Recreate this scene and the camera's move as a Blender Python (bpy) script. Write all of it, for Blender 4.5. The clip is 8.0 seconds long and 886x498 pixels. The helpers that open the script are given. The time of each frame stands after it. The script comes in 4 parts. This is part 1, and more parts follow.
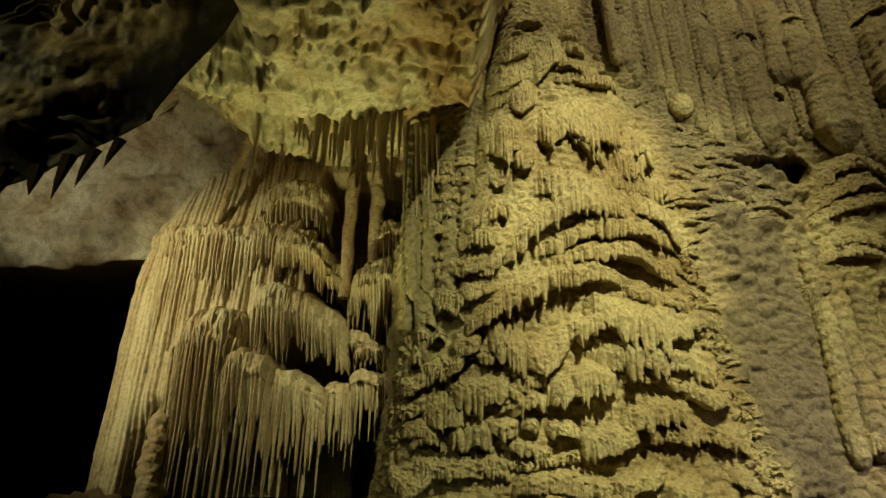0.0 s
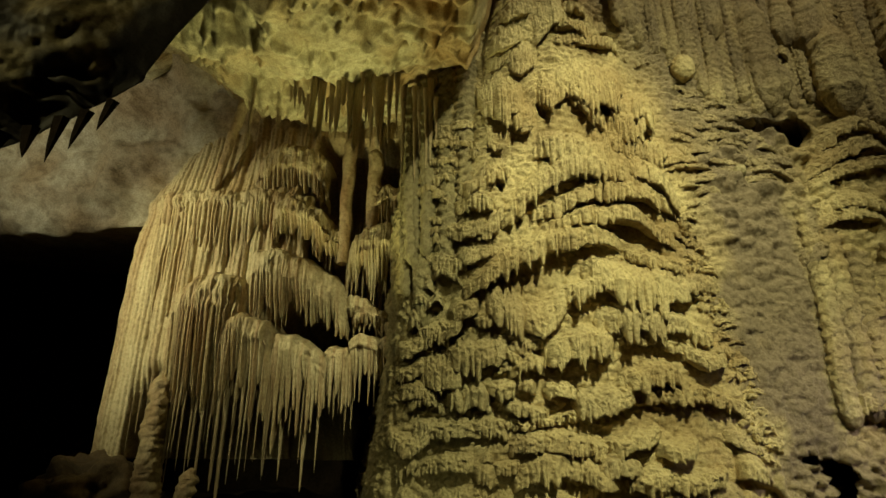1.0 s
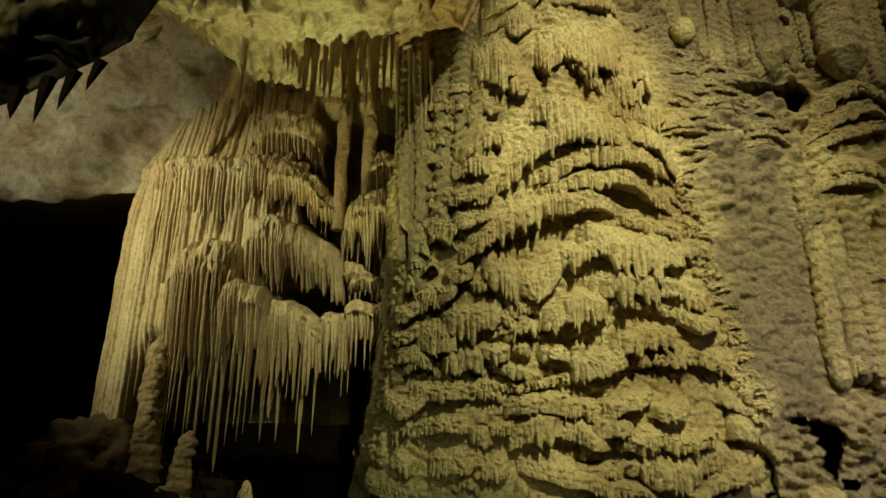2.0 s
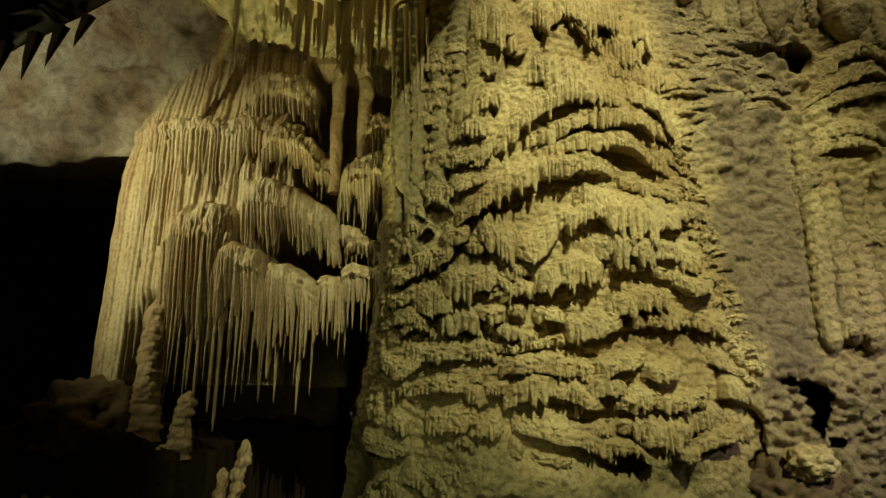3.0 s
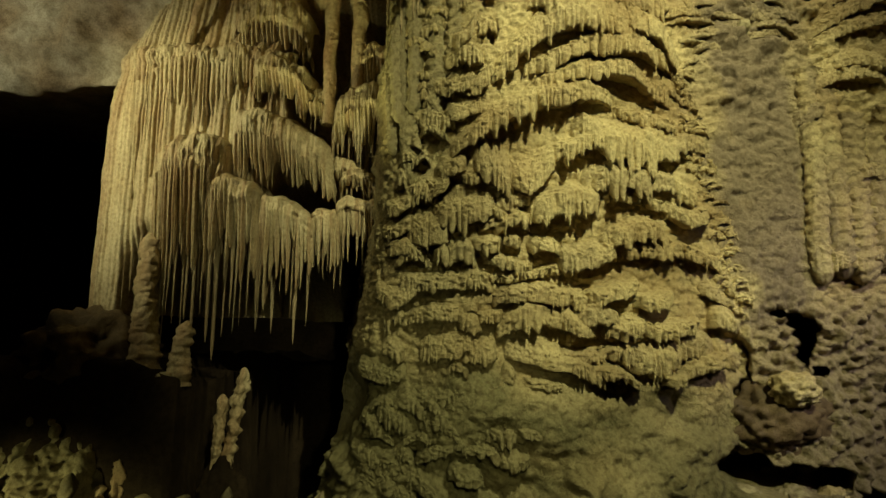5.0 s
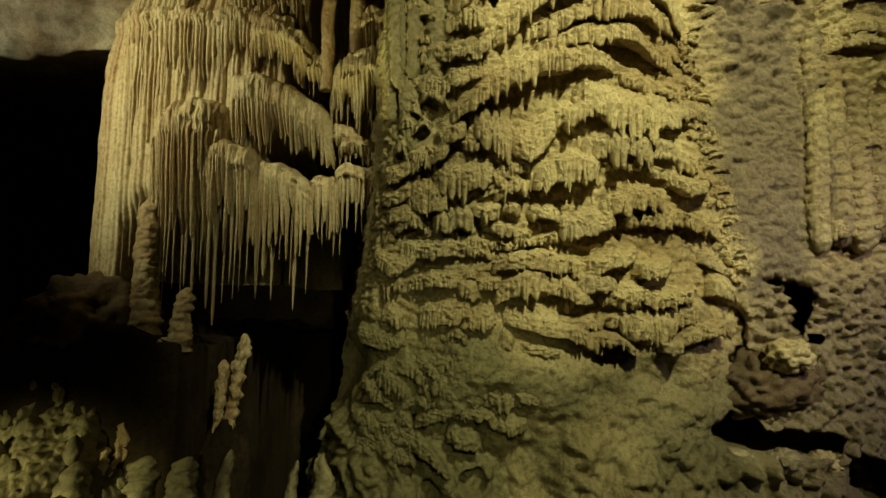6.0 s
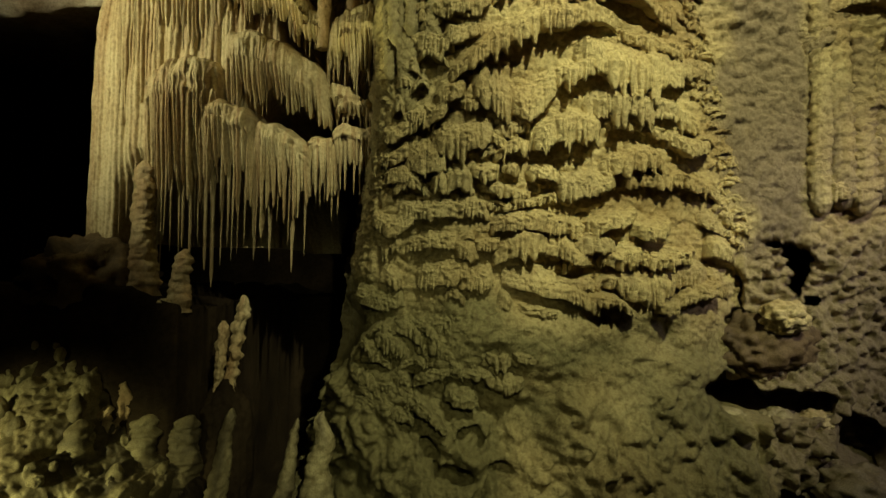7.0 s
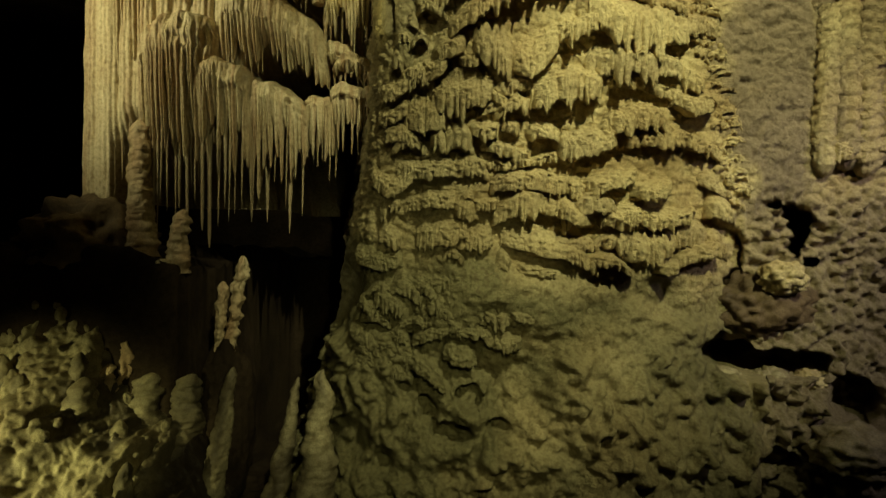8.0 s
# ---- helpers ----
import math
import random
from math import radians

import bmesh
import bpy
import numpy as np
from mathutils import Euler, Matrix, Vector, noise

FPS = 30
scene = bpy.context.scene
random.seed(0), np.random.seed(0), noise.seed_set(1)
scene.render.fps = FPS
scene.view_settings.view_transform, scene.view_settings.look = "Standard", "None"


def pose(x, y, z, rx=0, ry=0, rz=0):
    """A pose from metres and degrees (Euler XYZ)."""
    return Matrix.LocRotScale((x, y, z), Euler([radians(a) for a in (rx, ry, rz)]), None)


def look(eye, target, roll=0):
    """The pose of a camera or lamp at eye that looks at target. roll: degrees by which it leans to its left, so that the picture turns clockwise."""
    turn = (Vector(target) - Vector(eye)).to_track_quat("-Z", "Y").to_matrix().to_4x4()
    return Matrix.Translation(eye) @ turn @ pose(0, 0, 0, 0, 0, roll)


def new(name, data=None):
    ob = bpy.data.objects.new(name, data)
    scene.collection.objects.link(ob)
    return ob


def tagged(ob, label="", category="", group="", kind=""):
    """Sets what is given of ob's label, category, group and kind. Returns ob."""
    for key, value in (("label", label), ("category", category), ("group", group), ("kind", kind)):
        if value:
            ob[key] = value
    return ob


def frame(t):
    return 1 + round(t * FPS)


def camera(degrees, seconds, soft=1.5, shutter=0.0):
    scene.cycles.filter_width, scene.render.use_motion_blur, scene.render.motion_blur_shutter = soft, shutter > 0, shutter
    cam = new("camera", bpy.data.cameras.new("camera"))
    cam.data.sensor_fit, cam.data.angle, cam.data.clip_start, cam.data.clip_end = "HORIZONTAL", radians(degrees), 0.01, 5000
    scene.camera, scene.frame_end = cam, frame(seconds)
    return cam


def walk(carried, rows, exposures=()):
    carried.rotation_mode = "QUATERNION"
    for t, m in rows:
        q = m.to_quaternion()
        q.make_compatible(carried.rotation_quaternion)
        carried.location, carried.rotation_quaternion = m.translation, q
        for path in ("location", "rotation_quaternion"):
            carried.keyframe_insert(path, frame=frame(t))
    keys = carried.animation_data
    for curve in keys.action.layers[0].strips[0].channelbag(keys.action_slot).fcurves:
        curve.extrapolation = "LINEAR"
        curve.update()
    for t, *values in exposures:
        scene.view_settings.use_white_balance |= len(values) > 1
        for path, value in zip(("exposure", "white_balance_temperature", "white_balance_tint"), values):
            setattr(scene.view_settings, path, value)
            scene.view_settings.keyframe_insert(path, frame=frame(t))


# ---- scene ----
cam = camera(75.9, 8.0)
METRES, EYE, TILT, LEAN, TURN = 0.8, 2.4, 24.0, 0.0, 0.0
ROWS = [
    (0.0, 0.0, 0.0, 0.0, -0.0, 0.0, 0.0),
    (0.5, 0.0179, 0.0137, -0.08, 0.02, -1.46, 0.07),
    (1.0, 0.0346, 0.0213, -0.139, -0.04, -2.92, 0.12),
    (1.5, 0.0431, 0.0278, -0.1989, -0.22, -4.35, 0.11),
    (3.0, 0.0761, 0.0315, -0.3876, -0.65, -9.0, -0.1),
    (3.5, 0.0902, 0.0306, -0.4438, -0.73, -10.63, -0.16),
    (4.0, 0.1018, 0.0286, -0.4966, -0.8, -12.16, -0.25),
    (4.5, 0.0898, 0.0233, -0.5884, -0.93, -13.35, -0.42),
    (6.0, 0.07, -0.015, -0.7278, -1.03, -17.47, -0.9),
    (6.5, 0.082, -0.0198, -0.7692, -1.03, -19.15, -0.97),
    (7.0, 0.0877, -0.0277, -0.8507, -1.06, -20.75, -1.08),
    (7.5, 0.0986, -0.0344, -0.9272, -1.06, -22.4, -1.16),
    (8.0, 0.0959, -0.0343, -0.9737, -1.07, -24.14, -1.24),
]
walk(cam, [(t, pose(0, 0, EYE, TILT, LEAN, TURN) @ pose(METRES * x, METRES * y, METRES * z, 90 + pitch, roll, yaw)) for t, x, y, z, yaw, pitch, roll in ROWS])

# ---- light ----
world = bpy.data.worlds.new("cave_dark")
scene.world = world
world.use_nodes = True
world.node_tree.nodes["Background"].inputs[0].default_value = (0.9, 1.0, 0.7, 1)
world.node_tree.nodes["Background"].inputs[1].default_value = 0.004
scene.view_settings.exposure = 0.0


def spot(name, eye, target, watts, colour, cone, blend=0.6, size=0.12):
    lamp = bpy.data.lights.new(name, "SPOT")
    lamp.energy, lamp.color, lamp.spot_size, lamp.spot_blend, lamp.shadow_soft_size = watts, colour, radians(cone), blend, size
    ob = new(name, lamp)
    ob.matrix_world = look(eye, target)
    return ob


spot("floodlight_column", (4.6, -5.5, 14.0), (2.6, 8.5, 4.7), 12400, (0.94, 0.93, 0.51), 39, 0.85, 0.08)
# added lamp, brightens the upper wall that the column lamp's cone misses
spot("upper_wall_fill", (7.5, -2.5, 19.5), (4.3, 8.6, 10.8), 5400, (0.97, 0.9, 0.53), 46, 0.9, 0.1)
spot("floodlight_right", (9.0, 3.0, 5.2), (6.9, 8.5, 2.0), 620, (1.0, 0.86, 0.95), 56, 1.0, 0.06)
spot("floodlight_curtain", (-9.0, 6.0, 7.6), (-5.6, 11.2, 6.0), 2050, (0.97, 0.92, 0.52), 68, 1.0, 0.05)
spot("floodlight_ceiling", (-2.1, 9.2, 3.2), (-1.8, 8.6, 9.2), 1000, (0.92, 0.88, 0.38), 78, 0.7)
# added fill high on the left for the overhang's face, no known source
spot("overhang_fill", (-9.6, 1.5, 10.6), (-5.4, 5.6, 8.8), 600, (0.97, 0.88, 0.4), 62, 0.8)
spot("floodlight_back", (-11.0, 8.0, 8.2), (-8.5, 13.0, 10.2), 470, (0.93, 0.9, 0.6), 84, 0.8)
spot("floodlight_slope", (-8.0, 3.6, 0.0), (-6.8, 8.8, -2.2), 2100, (0.98, 0.95, 0.4), 56, 1.0, 0.06)
# added fill that lifts the wall's lower left; no such lamp is known
spot("wall_foot_fill", (0.6, 2.0, 2.2), (-0.6, 8.4, -0.4), 520, (0.96, 0.93, 0.43), 60, 1.0)


# ---- noise ----
def hashed(ix, iy, iz, seed):
    h = (ix.astype(np.int64) * 374761393 + iy.astype(np.int64) * 668265263 + iz.astype(np.int64) * 2147483647 + seed * 974711) & 0xFFFFFFFF
    h = ((h ^ (h >> 13)) * 1274126177) & 0xFFFFFFFF
    h = ((h ^ (h >> 16)) * 2246822519) & 0xFFFFFFFF
    return ((h ^ (h >> 15)) & 0xFFFFFF) / float(0xFFFFFF)


def vnoise(x, y, z, seed=0):
    """Smooth noise, -1 to 1."""
    x, y, z = np.broadcast_arrays(np.asarray(x, float), np.asarray(y, float), np.asarray(z, float))
    ix, iy, iz = np.floor(x), np.floor(y), np.floor(z)
    fx, fy, fz = [f * f * (3 - 2 * f) for f in (x - ix, y - iy, z - iz)]
    total = 0.0
    for a in (0, 1):
        for b in (0, 1):
            for c in (0, 1):
                w = (fx if a else 1 - fx) * (fy if b else 1 - fy) * (fz if c else 1 - fz)
                total = total + w * hashed(ix + a, iy + b, iz + c, seed)
    return total * 2 - 1


def fbm(x, y, z, octaves=4, seed=0):
    total, amp = 0.0, 1.0
    for k in range(octaves):
        total = total + amp * vnoise(x * 2 ** k, y * 2 ** k, z * 2 ** k, seed + k)
        amp *= 0.5
    return total


def cells(x, y, seed=0):
    """Distance to the nearest of scattered centres, about one a unit square, and that centre's own number."""
    x, y = np.broadcast_arrays(np.asarray(x, float), np.asarray(y, float))
    ix, iy = np.floor(x), np.floor(y)
    best, who = np.full(x.shape, 9.0), np.zeros(x.shape)
    zero = np.zeros_like(ix)
    for a in (-1, 0, 1):
        for b in (-1, 0, 1):
            cx = ix + a + hashed(ix + a, iy + b, zero, seed)
            cy = iy + b + hashed(ix + a, iy + b, zero + 7, seed)
            d = np.hypot(x - cx, y - cy)
            near = d < best
            best = np.where(near, d, best)
            who = np.where(near, hashed(ix + a, iy + b, zero + 13, seed), who)
    return best, who


def smooth(a, b, v):
    t = np.clip((np.asarray(v, float) - a) / (b - a), 0, 1)
    return t * t * (3 - 2 * t)


# ---- materials ----
def rock(name, light, dark, stain, rough=0.55, grain=14.0, relief=0.35, spec=0.35, bump_size=0.02, mud=(0.165, 0.148, 0.07)):
    m = bpy.data.materials.new(name)
    m.use_nodes = True
    n, l = m.node_tree.nodes, m.node_tree.links
    b = n["Principled BSDF"]
    geo = n.new("ShaderNodeTexCoord")
    big, mid, fine = [n.new("ShaderNodeTexNoise") for _ in range(3)]
    for node, s, d in ((big, 0.9, 4.0), (mid, grain, 6.0), (fine, grain * 5, 5.0)):
        node.inputs["Scale"].default_value, node.inputs["Detail"].default_value = s, d
        l.new(geo.outputs["Object"], node.inputs["Vector"])
    ramp = n.new("ShaderNodeValToRGB")
    ramp.color_ramp.elements[0].position, ramp.color_ramp.elements[0].color = 0.33, (*dark, 1)
    ramp.color_ramp.elements[1].position, ramp.color_ramp.elements[1].color = 0.62, (*light, 1)
    l.new(big.outputs["Fac"], ramp.inputs["Fac"])
    speck = n.new("ShaderNodeValToRGB")
    speck.color_ramp.elements[0].position, speck.color_ramp.elements[0].color = 0.28, (0.42, 0.36, 0.27, 1)
    speck.color_ramp.elements[1].position, speck.color_ramp.elements[1].color = 0.56, (1, 1, 1, 1)
    l.new(mid.outputs["Fac"], speck.inputs["Fac"])
    dust, grainy = n.new("ShaderNodeValToRGB"), n.new("ShaderNodeMix")
    dust.color_ramp.elements[0].position, dust.color_ramp.elements[0].color = 0.36, (0.55, 0.52, 0.47, 1)
    dust.color_ramp.elements[1].position, dust.color_ramp.elements[1].color = 0.58, (1.1, 1.1, 1.1, 1)
    l.new(fine.outputs["Fac"], dust.inputs["Fac"])
    grainy.data_type, grainy.blend_type = "RGBA", "MULTIPLY"
    grainy.inputs["Factor"].default_value = 0.75
    l.new(speck.outputs["Color"], grainy.inputs["A"])
    l.new(dust.outputs["Color"], grainy.inputs["B"])
    mul = n.new("ShaderNodeMix")
    mul.data_type, mul.blend_type = "RGBA", "MULTIPLY"
    mul.inputs["Factor"].default_value = 0.7
    l.new(ramp.outputs["Color"], mul.inputs["A"])
    l.new(grainy.outputs["Result"], mul.inputs["B"])
    att = n.new("ShaderNodeAttribute")
    att.attribute_name = "stain"
    mix = n.new("ShaderNodeMix")
    mix.data_type = "RGBA"
    stained = n.new("ShaderNodeMix")
    stained.data_type, stained.blend_type = "RGBA", "MULTIPLY"
    stained.inputs["Factor"].default_value = 0.8
    stained.inputs["A"].default_value = (*stain, 1)
    l.new(grainy.outputs["Result"], stained.inputs["B"])
    l.new(att.outputs["Fac"], mix.inputs["Factor"])
    l.new(mul.outputs["Result"], mix.inputs["A"])
    l.new(stained.outputs["Result"], mix.inputs["B"])
    # mud mask: real coat at the foot, painted shade on the column's left side
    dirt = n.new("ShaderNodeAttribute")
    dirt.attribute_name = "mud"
    mud_shade_mix, coat = n.new("ShaderNodeMix"), n.new("ShaderNodeMix")
    mud_shade_mix.data_type = coat.data_type = "RGBA"
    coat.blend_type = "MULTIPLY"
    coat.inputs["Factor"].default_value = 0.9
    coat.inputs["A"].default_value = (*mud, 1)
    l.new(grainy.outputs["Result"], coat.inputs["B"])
    l.new(dirt.outputs["Fac"], mud_shade_mix.inputs["Factor"])
    l.new(mix.outputs["Result"], mud_shade_mix.inputs["A"])
    l.new(coat.outputs["Result"], mud_shade_mix.inputs["B"])
    l.new(mud_shade_mix.outputs["Result"], b.inputs["Base Color"])
    add = n.new("ShaderNodeMath")
    add.operation = "MULTIPLY_ADD"
    add.inputs[1].default_value = 0.55
    l.new(fine.outputs["Fac"], add.inputs[0])
    l.new(mid.outputs["Fac"], add.inputs[2])
    grit = n.new("ShaderNodeTexVoronoi")
    grit.feature, grit.inputs["Scale"].default_value = "SMOOTH_F1", grain * 1.5
    l.new(geo.outputs["Object"], grit.inputs["Vector"])
    both = n.new("ShaderNodeMath")
    both.operation = "MULTIPLY_ADD"
    both.inputs[1].default_value = -0.35
    l.new(grit.outputs["Distance"], both.inputs[0])
    l.new(add.outputs["Value"], both.inputs[2])
    bump = n.new("ShaderNodeBump")
    bump.inputs["Strength"].default_value, bump.inputs["Distance"].default_value = relief, bump_size
    l.new(both.outputs["Value"], bump.inputs["Height"])
    l.new(bump.outputs["Normal"], b.inputs["Normal"])
    wet = n.new("ShaderNodeMapRange")
    wet.inputs["To Min"].default_value, wet.inputs["To Max"].default_value = rough - 0.14, rough + 0.16
    l.new(mid.outputs["Fac"], wet.inputs["Value"])
    l.new(wet.outputs["Result"], b.inputs["Roughness"])
    b.inputs["Specular IOR Level"].default_value = spec
    return m


CALCITE = rock("yellow_calcite", (0.66, 0.55, 0.29), (0.43, 0.32, 0.15), (0.25, 0.197, 0.128), 0.6, 15, 1.0, 0.28, bump_size=0.038)
FLUTED = rock("cream_dripstone", (0.62, 0.53, 0.33), (0.46, 0.35, 0.19), (0.36, 0.22, 0.11), 0.55, 13, 0.9, 0.35, bump_size=0.03)
CEILING = rock("pale_ceiling_limestone", (0.6, 0.55, 0.34), (0.42, 0.36, 0.2), (0.4, 0.26, 0.1), 0.7, 9, 0.6)
TAN = rock("tan_cave_limestone", (0.52, 0.47, 0.35), (0.38, 0.31, 0.2), (0.3, 0.19, 0.095), 0.75, 5, 0.8, bump_size=0.04)
# near-black third colour paints the overhang's shade
DARK = rock("shade_patched_brown_rock", (0.32, 0.26, 0.13), (0.14, 0.105, 0.05), (0.025, 0.018, 0.012), 0.6, 5, 0.6)
# the mound's earth colour; on one boulder it stands in for shade
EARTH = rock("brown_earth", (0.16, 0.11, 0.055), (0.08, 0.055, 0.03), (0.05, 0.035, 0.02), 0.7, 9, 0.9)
# near-black base colour that stands in for places the light misses
SHADE_BLACK = rock("shade_black_rock", (0.04, 0.028, 0.017), (0.02, 0.014, 0.009), (0.03, 0.02, 0.015), 0.85, 9, 0.8, 0.06)
# near-black third colour; on the bank it paints shade
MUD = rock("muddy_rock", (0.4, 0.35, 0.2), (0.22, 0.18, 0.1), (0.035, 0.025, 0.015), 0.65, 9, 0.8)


# ---- builders ----
def thing(name, label, category, at=(0, 0, 0), group="", kind=""):
    ob = new(name)
    ob.location = at
    return tagged(ob, label, category, group, kind)


def mesh_of(name, verts, faces, material, stain=None, sharp=False, mud=None):
    me = bpy.data.meshes.new(name)
    me.from_pydata(verts, [], faces)
    me.materials.append(material)
    if not sharp:
        me.polygons.foreach_set("use_smooth", np.ones(len(me.polygons), bool))
    if stain is not None:
        me.attributes.new("stain", "FLOAT", "POINT").data.foreach_set("value", np.asarray(stain, np.float32).ravel())
    if mud is not None:
        me.attributes.new("mud", "FLOAT", "POINT").data.foreach_set("value", np.asarray(mud, np.float32).ravel())
    me.update()
    return me


def quads(n, m, wrap=False):
    i, j = np.meshgrid(np.arange(n - 1), np.arange(m if wrap else m - 1), indexing="ij")
    k = (j + 1) % m
    return np.stack([i * m + j, i * m + k, (i + 1) * m + k, (i + 1) * m + j], -1).reshape(-1, 4).tolist()


def grid(name, P, material, parent=None, label="", stain=None, wrap=False, flip=False, mud=None):
    """One mesh from an array of places, rows by columns."""
    n, m = P.shape[:2]
    faces = quads(n, m, wrap)
    if flip:
        faces = [f[::-1] for f in faces]
    ob = new(name, mesh_of(name, P.reshape(-1, 3).tolist(), faces, material, stain, False, mud))
    if parent is not None:
        ob.parent = parent
        ob.matrix_parent_inverse = Matrix.Translation(-parent.location)
    if label:
        ob["label"] = label
    return ob


# ---- the main wall ----
# front begin
def left_edge(z):
    """x at which the main wall turns away from the light, by height."""
    return np.interp(z, (-4, -2.2, -0.8, 0.2, 0.7, 2.7, 3.2, 6.4, 8.8, 13), (-2.5, -1.9, -1.6, -1.2, -1.06, -0.96, -0.78, -0.6, -0.15, 0.0))


def column_edge(z):
    """Half-width of the tiered column."""
    return np.interp(z, (1.2, 3.2, 6.5, 8.5, 9.5, 10.7), (2.5, 2.25, 1.75, 1.45, 1.2, 0.7))


def column_axis(z):
    return np.interp(z, (1.5, 5, 9, 10.7), (2.35, 2.15, 2.1, 1.7))


def front(x, z):
    """y of the main wall's face."""
    x, z = np.asarray(x, float), np.asarray(z, float)
    y = 8.78 + 0.62 * np.clip((0.9 - x) / 1.6, 0, 1.6) ** 2
    off = (x - column_axis(z)) / column_edge(z)
    swell = 0.34 + 0.28 * np.clip((z - 7) / 2.5, 0, 1) - 0.06 * np.clip((1.6 - z) / 1.4, 0, 1)
    y = y - swell * np.sqrt(np.clip(1 - off ** 2, 0, 1)) * (z < 11.5)
    y = y - 0.08 * np.clip(1.3 - z, 0, 9) ** 1.35
    y = y - 0.2 * np.clip(x - 6.4, 0, 9) ** 1.4
    y = y - 0.28 * (1 - smooth(1.0, 1.7, z)) * np.exp(-((x - 2.8) / 1.5) ** 2)
    return y
# front end


def pits(x, z):
    """Holes and hollows that run into the main wall."""
    d = np.zeros_like(x)
    upper = ((1.75, 8.15, 0.11, 0.27, 0.6), (2.82, 8.25, 0.13, 0.3, 0.45), (2.36, 10.3, 0.25, 0.13, 0.5), (6.28, 7.85, 0.25, 0.25, 2.4), (5.55, 8.0, 0.5, 0.1, 0.3), (1.0, 6.75, 0.07, 0.2, 0.4), (1.6, 10.6, 0.25, 0.1, 0.4), (0.85, 10.4, 0.1, 0.3, 0.4))
    lower = ((5.72, 2.05, 0.17, 0.28, 2.6), (5.58, 2.28, 0.15, 0.14, 2.4), (5.32, 2.4, 0.12, 0.06, 0.9), (5.62, 1.75, 0.12, 0.16, 2.0), (5.85, 1.52, 0.16, 0.08, 1.0), (4.55, 1.65, 0.3, 0.5, 0.3), (4.75, 1.0, 0.3, 0.35, 0.3), (4.5, 0.2, 0.4, 0.26, 1.2), (5.2, 0.05, 0.75, 0.2, 1.2), (6.3, -0.5, 0.5, 0.4, 0.9), (0.45, -1.0, 0.3, 0.16, 0.4), (7.05, 4.85, 0.14, 0.28, 0.5), (5.0, -1.3, 0.5, 0.2, 0.5), (-0.2, 0.2, 0.22, 0.14, 0.4), (0.7, -0.5, 0.2, 0.2, 0.4), (0.1, -0.75, 0.16, 0.2, 0.35), (1.1, -0.9, 0.2, 0.12, 0.35))
    for hx, hz, rx, rz, deep in upper + lower:
        q = ((x - hx) / rx) ** 2 + ((z - hz) / rz) ** 2 + 0.35 * fbm(x * 5, 0, z * 5, 2, 40)
        d += deep * (1 - smooth(0.7, 1.15, q))
    return d


def stripe(x, z):
    """The grey, nearly smooth band beside the tiered column."""
    edge = 0.38 * fbm(x * 1.3, 0, z * 1.1, 4, 21)
    lo = column_axis(z) + column_edge(z) + 0.12
    return smooth(0, 0.6, x - lo + edge) * (1 - smooth(5.75, 6.1, x + 0.6 * edge)) * smooth(2.3, 3.0, z + edge) * (1 - smooth(7.2, 8.3, z + edge - 0.5 * (x - 5)))


